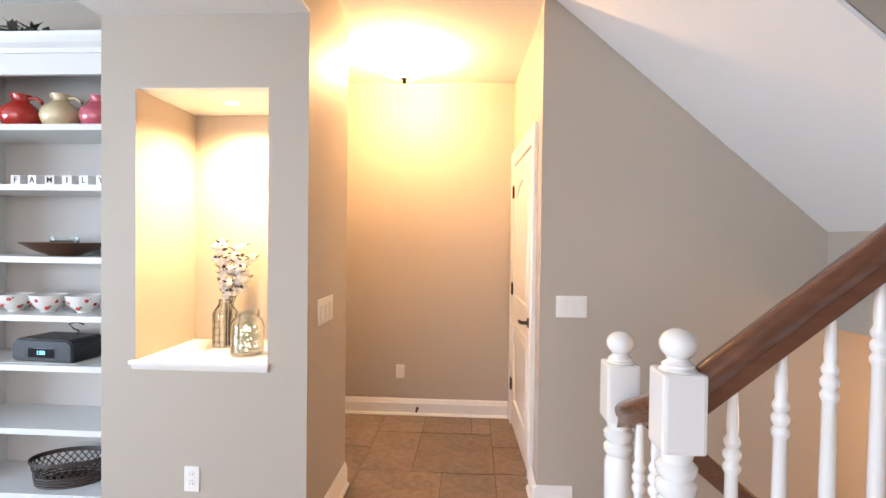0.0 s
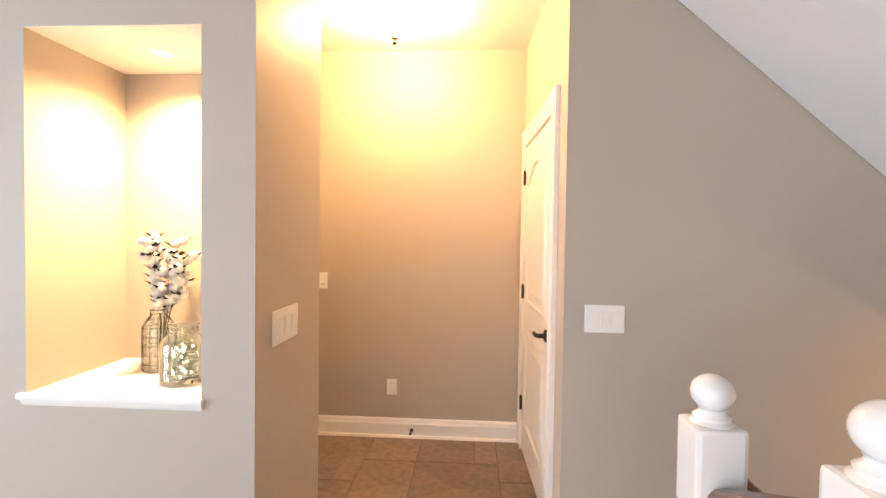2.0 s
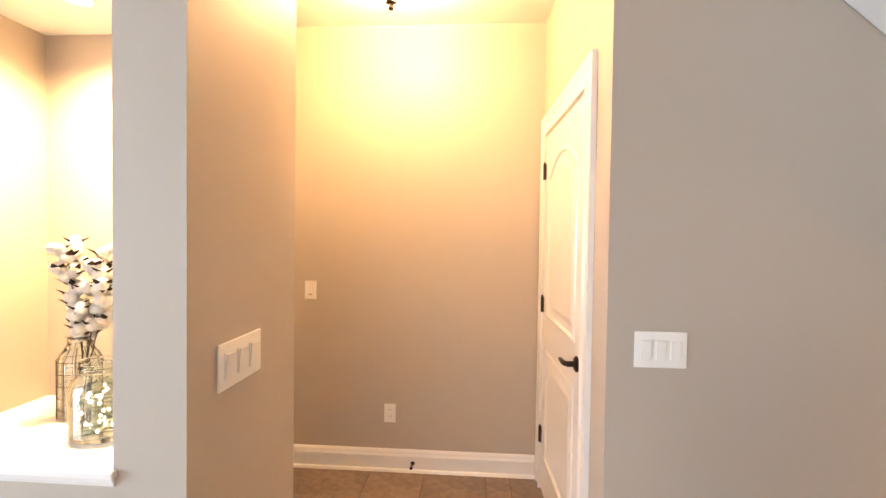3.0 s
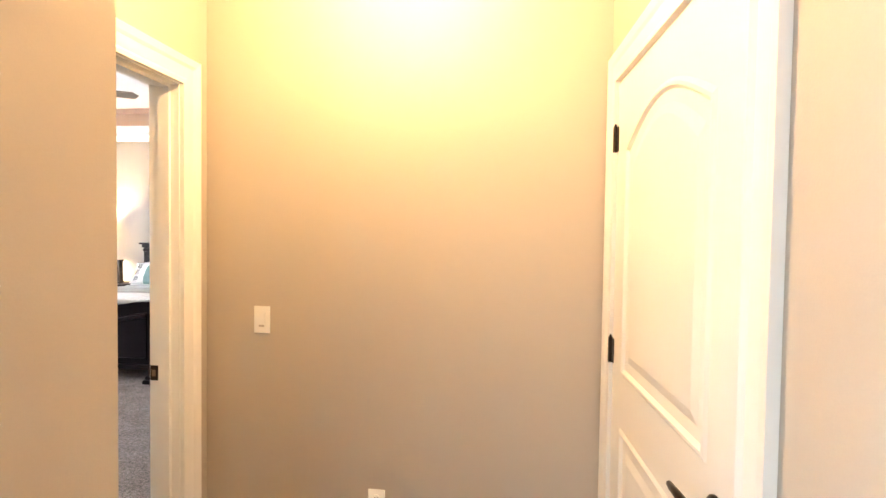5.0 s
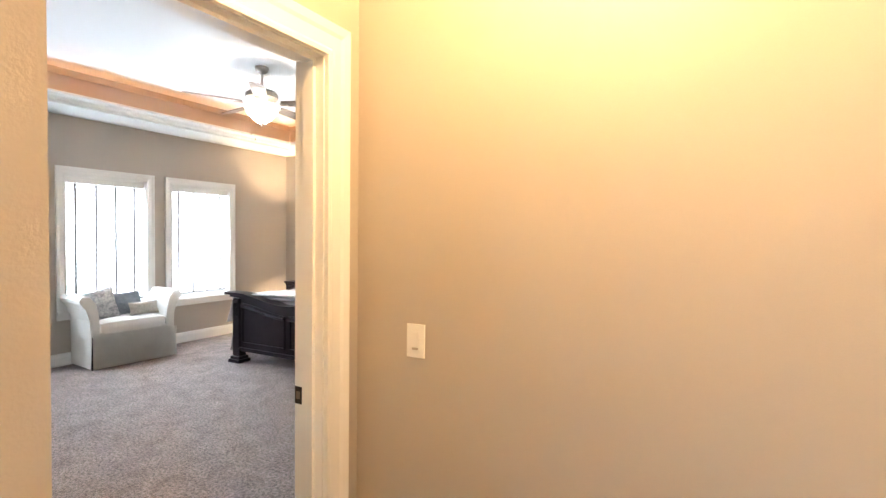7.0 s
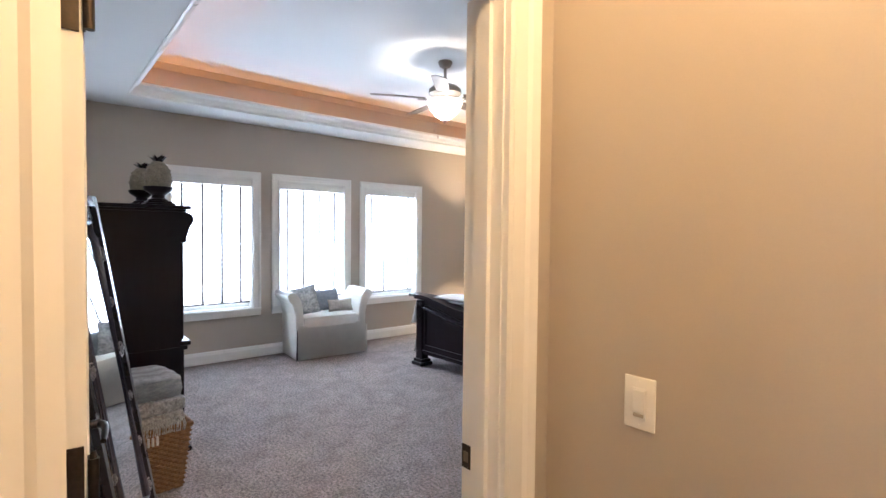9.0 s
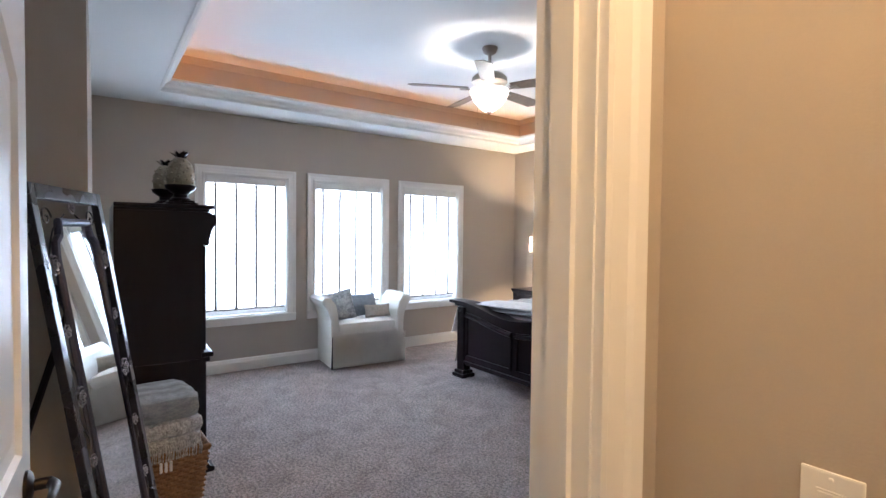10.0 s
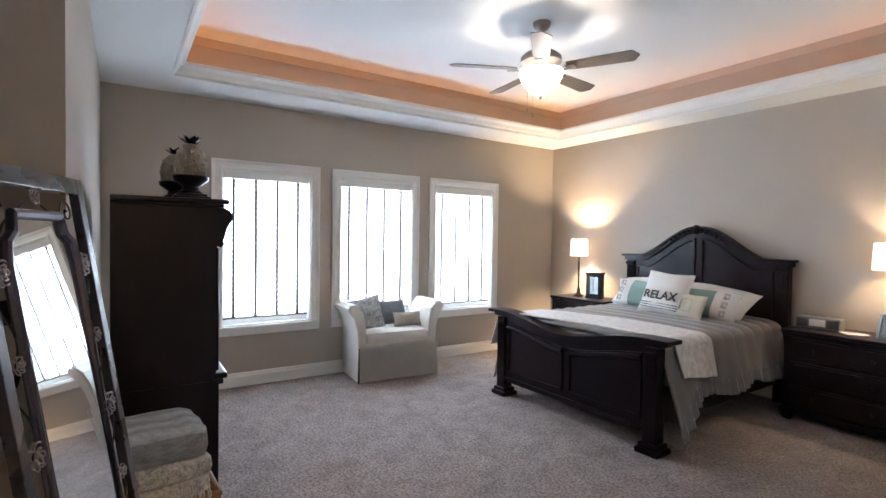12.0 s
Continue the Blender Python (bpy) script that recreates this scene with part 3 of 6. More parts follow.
M_JAR = clear_glass("clear_jar_glass", (0.93, 0.97, 0.95))
M_WIRE = material("dark_wire", (0.06, 0.05, 0.04), 0.5, metal=0.6, bump=0)
sz = NZ0 + 0.0125
e = thing("glass_vase", "tall clear glass bottle vase in a wire wrap", "vase", pose(-0.697, 2.435, sz) @ Matrix.Diagonal((1.05, 1.05, 1.04, 1)))
bm = bmesh.new()
out = [(0.0, 0.0), (0.052, 0.0), (0.056, 0.006), (0.056, 0.165), (0.050, 0.188), (0.032, 0.208), (0.030, 0.235), (0.036, 0.24)]
lathe(bm, out + [(0.032, 0.238), (0.027, 0.233), (0.028, 0.205), (0.046, 0.186), (0.052, 0.163), (0.052, 0.010), (0.0, 0.008)], 28)
bottle = part("bottle", bm, M_JAR, e, smooth=True)
for k in range(5):
    z = 0.03 + 0.035 * k
    bm = bmesh.new()
    tube(bm, [(0.0575 * math.cos(a), 0.0575 * math.sin(a), z) for a in [2 * math.pi * i / 24 for i in range(25)]], 0.0013, 5)
    part("wire_hoop", bm, M_WIRE, bottle)
for k in range(12):
    a = 2 * math.pi * k / 12
    bm = bmesh.new()
    tube(bm, [(0.0575 * math.cos(a), 0.0575 * math.sin(a), 0.0), (0.0575 * math.cos(a), 0.0575 * math.sin(a), 0.17), (0.033 * math.cos(a), 0.033 * math.sin(a), 0.21)], 0.0012, 5)
    part("wire", bm, M_WIRE, bottle)

M_STEM = material("brown_twig", (0.05, 0.028, 0.016), 0.8, vary=0.3, scale=30, bump=0.2)
M_COTTON = material("white_cotton", (0.82, 0.80, 0.76), 0.95, vary=0.05, scale=60, grain=300, bump=0.8, sheen=0.4)
e = thing("cotton_stems", "dry cotton branches with white bolls in the vase", "cotton stems", pose(-0.682, 2.435, sz + 0.012) @ Matrix.Diagonal((1.0, 1.0, 1.0, 1)))
rng = random.Random(4)
tips = []
for k in range(5):
    a = 2 * math.pi * k / 5 + 0.5
    sp = 0.05 + 0.05 * rng.random()
    top = 0.42 + 0.09 * rng.random()
    pts = []
    for i in range(9):
        u = i / 8
        r = 0.012 + sp * max(0, u - 0.4) * 1.6
        pts.append((r * math.cos(a) + 0.03 * u * u, 0.6 * r * math.sin(a), top * u))
    bm = bmesh.new()
    tube(bm, pts, [0.003 - 0.0002 * i for i in range(9)], 6)
    tips += pts[5:]
    for p in pts[4:]:
        b = rng.random() * 6.28
        qv = (p[0] + 0.035 * math.cos(b), p[1] + 0.025 * math.sin(b), p[2] + 0.02)
        tube(bm, [p, qv], 0.0014, 5)
        tips.append(qv)
    part("stem", bm, M_STEM, e)
for p in tips:
    bm = bmesh.new()
    for j in range(5):
        c = Vector(p) + Vector((rng.uniform(-1, 1), rng.uniform(-1, 1), rng.uniform(-0.4, 1))) * 0.011
        bmesh.ops.create_icosphere(bm, subdivisions=2, radius=0.0165, matrix=Matrix.Translation(c))
    boll = part("cotton_boll", bm, M_COTTON, e, "fluffy white cotton boll", True)
    bm = bmesh.new()
    for j in range(3):
        b = rng.random() * 6.28
        c = Vector(p)
        d = Vector((math.cos(b), math.sin(b), 0.5))
        s = Vector((-math.sin(b), math.cos(b), 0)) * 0.006
        v = [bm.verts.new(x) for x in (c - Vector((0, 0, 0.012)), c + d * 0.022 + s * 1.9, c + d * 0.046, c + d * 0.022 - s * 1.9)]
        bm.faces.new(v)
    bmesh.ops.solidify(bm, geom=bm.faces[:], thickness=0.0015)
    part("husk", bm, M_STEM, boll, "brown dry husk")

e = thing("mason_jar", "wide clear glass jar filled with pale seeds of light", "jar", pose(-0.515, 2.30, sz) @ Matrix.Diagonal((1.10, 1.10, 1.28, 1)))
bm = bmesh.new()
out = [(0.0, 0.0), (0.064, 0.0), (0.072, 0.010), (0.073, 0.105), (0.064, 0.128), (0.050, 0.140), (0.050, 0.162), (0.054, 0.166)]
lathe(bm, out + [(0.050, 0.166), (0.046, 0.160), (0.046, 0.140), (0.060, 0.125), (0.069, 0.103), (0.068, 0.012), (0.0, 0.008)], 32)
part("jar", bm, M_JAR, e, smooth=True)
bm = bmesh.new()
for z in (0.146, 0.154):
    tube(bm, [(0.0515 * math.cos(a), 0.0515 * math.sin(a), z) for a in [2 * math.pi * i / 28 for i in range(29)]], 0.0018, 6)
part("thread", bm, M_JAR, e, smooth=True)
M_BEAD = glowing("tiny_fairy_bulb", (1.0, 0.93, 0.75), 2.5)
for j in range(26):
    bm = bmesh.new()
    a, r = rng.random() * 6.28, 0.055 * math.sqrt(rng.random())
    bmesh.ops.create_icosphere(bm, subdivisions=1, radius=0.0042, matrix=Matrix.Translation((r * math.cos(a), r * math.sin(a), 0.02 + 0.09 * rng.random())))
    part("fairy_bulb", bm, M_BEAD, e)
bm = bmesh.new()
pts = []
for j in range(90):
    a = j * 0.9
    r = 0.03 + 0.025 * math.sin(j * 1.7)
    pts.append((r * math.cos(a), r * math.sin(a), 0.015 + 0.1 * j / 90))
tube(bm, pts, 0.0009, 4)
part("fairy_wire", bm, material("thin_green_wire", (0.10, 0.16, 0.09), 0.5, bump=0), e, "thin green fairy light wire")


# ---- built-in bookcase ----
M_SHELF = material("white_shelf_paint", (0.71, 0.715, 0.70), 0.4, vary=0.015, scale=3, grain=80, bump=0.01)
BX0, BX1, BF, BB = -2.9, CX0, 2.20, 2.55
SHELVES = (0.19, 0.51, 0.822, 1.065, 1.35, 1.70, 1.99)
e = thing("bookcase", "tall white built-in bookcase with moulded crown", "bookcase")
bm = bmesh.new()
box(bm, BX0, BX1 - 0.001, BB - 0.012, BB - 0.001, 0, 2.38)
part("back_panel", bm, material("pale_beige_back_paint", (0.48, 0.455, 0.42), 0.5, vary=0.02, scale=3, grain=120, bump=0.02), e, "pale beige back panel")
for x in (BX0, -2.03, BX1 - 0.022):
    bm = bmesh.new()
    box(bm, x, x + 0.02, BF + 0.002, BB - 0.012, 0, 2.38)
    part("side_panel", bm, M_SHELF, e)
for z in SHELVES:
    for a, b in ((BX0 + 0.02, -2.03), (-2.01, BX1 - 0.022)):
        bm = bmesh.new()
        box(bm, a, b, BF, BB - 0.012, z - 0.03, z, 0.002)
        part("shelf", bm, M_SHELF, e)
bm = bmesh.new()
box(bm, BX0, BX1 - 0.002, BF - 0.002, BF + 0.02, 2.225, 2.38)
moulding(bm, [(0, 0), (0.012, 0.0), (0.016, 0.02), (0.035, 0.04), (0.05, 0.065), (0.055, 0.085), (0, 0.085)], (BX0, BF - 0.002, 2.325), (BX1 - 0.002, BF - 0.002, 2.325), (0, -1, 0), (0, 0, 1))
box(bm, BX0, BX1 - 0.002, BF - 0.05, BB - 0.001, 2.394, 2.412, 0.003)
part("crown", bm, M_SHELF, e, "white moulded crown board")


def jug(label, colour, x, y, z, s, spin):
    e = thing("jug", label, "jug", pose(x, y, z, 0, 0, spin), "round jugs on the shelf")
    m = material("glazed_" + label.split()[0] + "_ceramic", colour, 0.12, vary=0.08, scale=12, grain=60, bump=0.01, coat=0.6)
    bm = bmesh.new()
    prof = [(0, 0), (0.045, 0), (0.05, 0.006), (0.078, 0.03), (0.092, 0.07), (0.085, 0.105), (0.055, 0.135), (0.036, 0.15), (0.033, 0.165), (0.044, 0.185), (0.040, 0.185), (0.028, 0.165), (0.030, 0.15), (0, 0.14)]
    lathe(bm, [(r * s, h * s) for r, h in prof], 32)
    part("body", bm, m, e, smooth=True)
    bm = bmesh.new()
    tube(bm, [(s * a, 0, s * b) for a, b in ((0.036, 0.168), (0.07, 0.172), (0.098, 0.15), (0.105, 0.12), (0.088, 0.088))], [0.009 * s] * 5, 10)
    part("handle", bm, m, e, smooth=True)
    bm = bmesh.new()
    tube(bm, [(-s * 0.03, 0, s * 0.165), (-s * 0.05, 0, s * 0.188)], [0.016 * s, 0.008 * s], 10)
    part("spout", bm, m, e, smooth=True)


jug("red glazed round ceramic jug", (0.52, 0.035, 0.025), -1.745, 2.36, 1.99, 1.0, 10)
jug("cream glazed round ceramic jug", (0.70, 0.58, 0.36), -1.53, 2.36, 1.99, 1.0, 10)
jug("pink glazed round ceramic jug", (0.62, 0.12, 0.16), -1.335, 2.37, 1.99, 0.96, 160)


def text_mesh(name, body, size, mat, parent, m, label="", depth=0.0008):
    c = bpy.data.curves.new(name, "FONT")
    c.body, c.size, c.extrude, c.align_x, c.align_y = body, size, depth, "CENTER", "CENTER"
    c.offset = size * 0.012
    tmp = new(name, c)
    me = bpy.data.meshes.new_from_object(tmp)
    bpy.data.objects.remove(tmp)
    me.materials.clear()
    me.materials.append(mat)
    ob = new(name, me)
    ob.parent = parent
    ob.matrix_local = m
    if label:
        ob["label"] = label
    return ob


M_INK = material("dark_ink", (0.05, 0.05, 0.05), 0.7, bump=0)
M_BLOCK = material("white_wooden_block", (0.80, 0.78, 0.74), 0.5, vary=0.03, bump=0.02)
for k, ch in enumerate("FAMILY"):
    e = thing("letter_block", "small white block with the letter " + ch, "letter block", pose(-1.66 + 0.088 * k, 2.26, 1.70, 0, 0, (3, -4, 2, 5, -3, 0)[k]), "letter blocks in a row")
    bm = bmesh.new()
    box(bm, -0.024, 0.024, -0.024, 0.024, 0, 0.048, 0.002)
    part("block", bm, M_BLOCK, e)
    text_mesh("letter", ch, 0.04, M_INK, e, pose(0, -0.0245, 0.024, 90))

e = thing("wooden_bowl", "wide shallow dark wooden bowl on the shelf", "bowl", pose(-1.52, 2.37, 1.35) @ Matrix.Diagonal((1.14, 1.14, 0.82, 1)))
bm = bmesh.new()
lathe(bm, [(0, 0), (0.06, 0), (0.065, 0.008), (0.12, 0.04), (0.165, 0.082), (0.160, 0.084), (0.112, 0.048), (0.05, 0.016), (0, 0.014)], 36)
part("bowl", bm, material("turned_walnut", (0.10, 0.045, 0.025), 0.4, vary=0.3, scale=8, bump=0.03), e, smooth=True)
e = thing("glass_dish", "small cut glass dish in the wooden bowl", "glass dish", pose(-1.52, 2.37, 1.363))
bm = bmesh.new()
lathe(bm, [(0, 0), (0.05, 0), (0.06, 0.055), (0.062, 0.085), (0.057, 0.085), (0.048, 0.01), (0, 0.01)], 16)
part("dish", bm, M_JAR, e)

M_CHINA = material("white_floral_china", (0.78, 0.76, 0.72), 0.2, vary=0.03, bump=0, coat=0.4)
M_ROSE = material("red_flower_glaze", (0.55, 0.05, 0.04), 0.25, vary=0.4, scale=60, bump=0)
M_LEAF = material("green_leaf_glaze", (0.08, 0.18, 0.06), 0.3, vary=0.4, scale=60, bump=0)
for k, x in enumerate((-1.75, -1.572, -1.38)):
    e = thing("floral_bowl", "white china bowl painted with red flowers", "bowl", pose(x, 2.33, 1.065, 0, 0, 70 * k), "three painted bowls")
    bm = bmesh.new()
    lathe(bm, [(0, 0), (0.035, 0), (0.036, 0.010), (0.06, 0.03), (0.078, 0.06), (0.082, 0.088), (0.079, 0.088), (0.073, 0.06), (0.055, 0.034), (0, 0.016)], 32)
    part("bowl", bm, M_CHINA, e, smooth=True)
    for j in range(11):
        a = 2 * math.pi * j / 11 + 0.1 * k
        zz = 0.045 + 0.022 * math.sin(j * 2.3 + k)
        rr = 0.0695 + (zz - 0.045) * 0.42
        for q2, mt, dr in ((0, M_ROSE, 0.011), (1, M_LEAF, 0.007)):
            bm = bmesh.new()
            aa = a + q2 * 0.2
            lathe(bm, [(0, 0.0022), (dr * 0.7, 0.0016), (dr, 0.0)], 8, Matrix.Translation((rr * math.cos(aa), rr * math.sin(aa), zz + q2 * 0.008)) @ Vector((math.cos(aa), math.sin(aa), -0.42)).to_track_quat("Z", "Y").to_matrix().to_4x4())
            part("flower" if q2 == 0 else "leaf", bm, mt, e)

M_BLACK = material("black_plastic", (0.018, 0.018, 0.02), 0.35, vary=0.2, bump=0.01)
e = thing("clock_radio", "black table radio with a lit green display", "radio", pose(-1.52, 2.34, 0.827, 0, 0, -6))
bm = bmesh.new()
prism(bm, [(-0.175, 0), (0.175, 0), (0.175, 0.09), (0.15, 0.112), (-0.15, 0.112), (-0.175, 0.09)], 0.20, pose(0, -0.10, 0))
bmesh.ops.bevel(bm, geom=bm.edges[:], offset=0.008, segments=3, affect="EDGES")
part("case", bm, M_BLACK, e, smooth=True)
bm = bmesh.new()
box(bm, -0.075, 0.075, -0.104, -0.0995, 0.022, 0.07, 0.002)
part("display_window", bm, material("glossy_black", (0.01, 0.01, 0.012), 0.08, bump=0), e)
text_mesh("display_digits", "1:00", 0.028, glowing("blue_digits", (0.1, 0.5, 0.7), 2.0), e, pose(0.0, -0.1046, 0.047, 90))
for sx in (-0.125, 0.125):
    bm = bmesh.new()
    for i in range(8):
        box(bm, sx - 0.035, sx + 0.035, -0.1025, -0.099, 0.02 + 0.009 * i, 0.024 + 0.009 * i)
    part("speaker_grille", bm, material("grey_grille", (0.05, 0.05, 0.055), 0.5, bump=0), e)
bm = bmesh.new()
tube(bm, [(0.05, 0.05, 0.112), (0.07, 0.04, 0.135), (0.03, 0.05, 0.14), (0.00, 0.05, 0.165), (0.05, 0.05, 0.178), (0.09, 0.05, 0.165)], 0.004, 8)
part("cord", bm, M_BLACK, e, smooth=True)
e = thing("shelf_mat", "thin white mat under the radio", "mat")
bm = bmesh.new()
box(bm, -1.73, -1.33, 2.225, 2.45, 0.8225, 0.8265, 0.001)
part("sheet", bm, M_COTTON, e)

e = thing("oval_basket", "dark brown oval lattice basket tilted on the shelf", "basket", pose(-1.47, 2.345, 0.191, 0, 0, 12) @ Matrix.Diagonal((1.0, 0.62, 1.0, 1.0)))
M_CANE = material("dark_brown_cane", (0.035, 0.02, 0.014), 0.5, vary=0.4, scale=40, bump=0.2)
bm = bmesh.new()
for z, r in ((0.004, 0.155), (0.018, 0.158), (0.032, 0.16), (0.046, 0.162), (0.115, 0.178), (0.125, 0.18)):
    tube(bm, [(r * math.cos(a), r * math.sin(a), z) for a in [2 * math.pi * i / 40 for i in range(41)]], 0.006, 6)
lathe(bm, [(0, 0.0), (0.155, 0.0), (0.155, 0.006), (0, 0.006)], 40)
part("rim_and_base", bm, M_CANE, e, smooth=True)
for k in range(30):
    for s in (-1, 1):
        bm = bmesh.new()
        a0 = 2 * math.pi * k / 30
        tube(bm, [((0.162 + 0.016 * u) * math.cos(a0 + s * 0.4 * u), (0.162 + 0.016 * u) * math.sin(a0 + s * 0.4 * u), 0.046 + 0.07 * u) for u in (0, 0.5, 1)], 0.003, 5)
        part("lattice_strip", bm, M_CANE, e)

e = thing("leaf_sprig", "dusty green artificial leaf sprig on the bookcase", "plant", pose(-1.76, 2.30, 2.412))
M_SAGE = material("dusty_sage_leaf", (0.12, 0.125, 0.09), 0.7, vary=0.4, scale=40, bump=0.1)
bm = bmesh.new()
tube(bm, [(-0.25, 0, 0.02), (-0.1, -0.03, 0.05), (0.05, 0.0, 0.05), (0.25, -0.02, 0.03)], 0.005, 6)
part("twig", bm, M_STEM, e)
for k in range(70):
    bm = bmesh.new()
    u = rng.uniform(-0.25, 0.25)
    c = Vector((u, rng.uniform(-0.05, 0.05), 0.03 + 0.05 * rng.random() * (1 - abs(u) * 2)))
    d = Vector((rng.uniform(-1, 1), rng.uniform(-1, 1), rng.uniform(-0.2, 0.9))).normalized() * 0.075
    s = d.cross(Vector((0.3, 0.2, 1))).normalized() * 0.018
    v = [bm.verts.new(p) for p in (c, c + d * 0.4 + s, c + d, c + d * 0.4 - s)]
    bm.faces.new(v)
    bmesh.ops.solidify(bm, geom=bm.faces[:], thickness=0.0012)
    part("leaf", bm, M_SAGE, e)


# ---- stair rails ----
M_SPINDLE = material("white_spindle_paint", (0.80, 0.79, 0.77), 0.22, vary=0.015, scale=6, bump=0.01, coat=0.3)
SLOPE = 0.815


def newel(label, x, y, z0, top):
    e = thing("newel_post", label, "newel post", pose(x, y, z0))
    h = top - z0
    bm = bmesh.new()
    lathe(bm, [(0, 0), (0.042, 0), (0.044, h - 0.43), (0.036, h - 0.405), (0.047, h - 0.39), (0.047, h - 0.375), (0.036, h - 0.362), (0.047, h - 0.345), (0.048, h - 0.330), (0.036, h - 0.316), (0.044, h - 0.283), (0, h - 0.283)], 32)
    part("turned_shaft", bm, M_SPINDLE, e, smooth=True)
    bm = bmesh.new()
    box(bm, -0.051, 0.051, -0.051, 0.051, h - 0.290, h - 0.100, 0.010)
    part("square_block", bm, M_SPINDLE, e)
    bm = bmesh.new()
    lathe(bm, [(0, h - 0.104), (0.043, h - 0.104), (0.044, h - 0.098), (0.037, h - 0.092), (0.038, h - 0.086), (0.028, h - 0.079), (0.025, h - 0.074), (0.028, h - 0.070)] + [(0.0435 * math.sin(a), h - 0.038 - 0.038 * math.cos(a)) for a in [0.6 + i * (math.pi - 0.6) / 12 for i in range(13)]], 32)
    part("ball_finial", bm, M_SPINDLE, e, "white turned ball finial", True)


NNX, NNY, FNX, FNY = 1.083, 1.145, 1.073, 1.57
newel("white turned newel post with a ball top", NNX, NNY, 0.0, 1.250)
newel("white turned newel post with a ball top", FNX, FNY, 0.0, 1.164)


def handrail(label, a, b, side, depth=1.32):
    """A moulded rail between the points a and b at its top's middle."""
    e = thing("handrail", label, "handrail")
    bm = bmesh.new()
    prof = [(-0.030, -0.012), (-0.032, -0.020), (-0.028, -0.034), (-0.022, -0.040), (-0.024, -0.064), (0.024, -0.064), (0.022, -0.040), (0.028, -0.034), (0.032, -0.020), (0.030, -0.012), (0.020, -0.003), (0, 0), (-0.020, -0.003)]
    prof = [(u * 1.15, v * depth) for u, v in prof]
    moulding(bm, prof, a, b, side, (0, 0, 1))
    part("rail", bm, M_OAK, e, smooth=True)
    return e


zr = 1.157
handrail("brown stained oak stair handrail rising along the flight", (NNX + 0.046, NNY, zr), (4.0, NNY, zr + SLOPE * (4.0 - NNX - 0.046)), (0, 1, 0), 1.8)
handrail("short brown stained oak rail between two newels", (1.080, FNY - 0.050, 0.950), (1.086, NNY + 0.046, 1.095), (1, 0, 0))
handrail("brown stained oak rail going down to the basement", (FNX + 0.046, FNY, 0.972), (3.4, FNY, 0.972 - 0.85 * (3.4 - FNX - 0.046)), (0, 1, 0))


def baluster(x, y, z0, z1):
    e = thing("baluster", "white turned wooden baluster under the rail", "baluster", pose(x, y, z0), "stair balusters")
    h = z1 - z0
    c = h - 0.145
    prof = [(0, 0), (0.019, 0), (0.019, 0.15), (0.014, 0.17), (0.018, 0.2), (0.020, 0.3), (0.0145, c - 0.06), (0.020, c - 0.05), (0.020, c - 0.04), (0.014, c - 0.03), (0.0205, c - 0.017), (0.0205, c - 0.007), (0.014, c + 0.003), (0.019, c + 0.014), (0.019, c + 0.022), (0.0125, c + 0.035), (0.0145, c + 0.06), (0.010, h), (0, h)]
    bm = bmesh.new()
    lathe(bm, prof, 20)
    part("spindle", bm, M_SPINDLE, e, smooth=True)


for k in range(12):
    x = 1.213 + 0.110 * k
    baluster(x, NNY, 0.18 * (1 + int((x - 1.10) / 0.24)), zr - 0.118 + SLOPE * (x - NNX - 0.046))
for y in (1.27, 1.40):
    baluster(1.083, y, 0.0, 0.950 + 0.145 * (FNY - 0.050 - y) / 0.33 - 0.080)
bm = bmesh.new()
e = thing("staircase", "white risers and oak treads of the rising flight", "stairs")
for k in range(13):
    x = 1.10 + 0.24 * k
    bm = bmesh.new()
    box(bm, x - 0.025, x + 0.25, 0.12, 1.20, 0.18 * (k + 1) - 0.028, 0.18 * (k + 1), 0.006)
    part("tread", bm, M_OAK, e)
    bm = bmesh.new()
    box(bm, x, x + 0.015, 0.13, 1.19, 0.18 * k - 0.0 * k, 0.18 * (k + 1) - 0.028)
    part("riser", bm, M_TRIM, e)
e = thing("staircase", "carpeted treads of the flight going down", "stairs")
for k in range(12):
    x = 1.14 + 0.24 * k
    bm = bmesh.new()
    box(bm, x, x + 0.26, 1.48, STEP_Y, -0.2 * (k + 1) - 0.2, -0.2 * (k + 1), 0.012)
    part("tread", bm, M_CARPET, e)


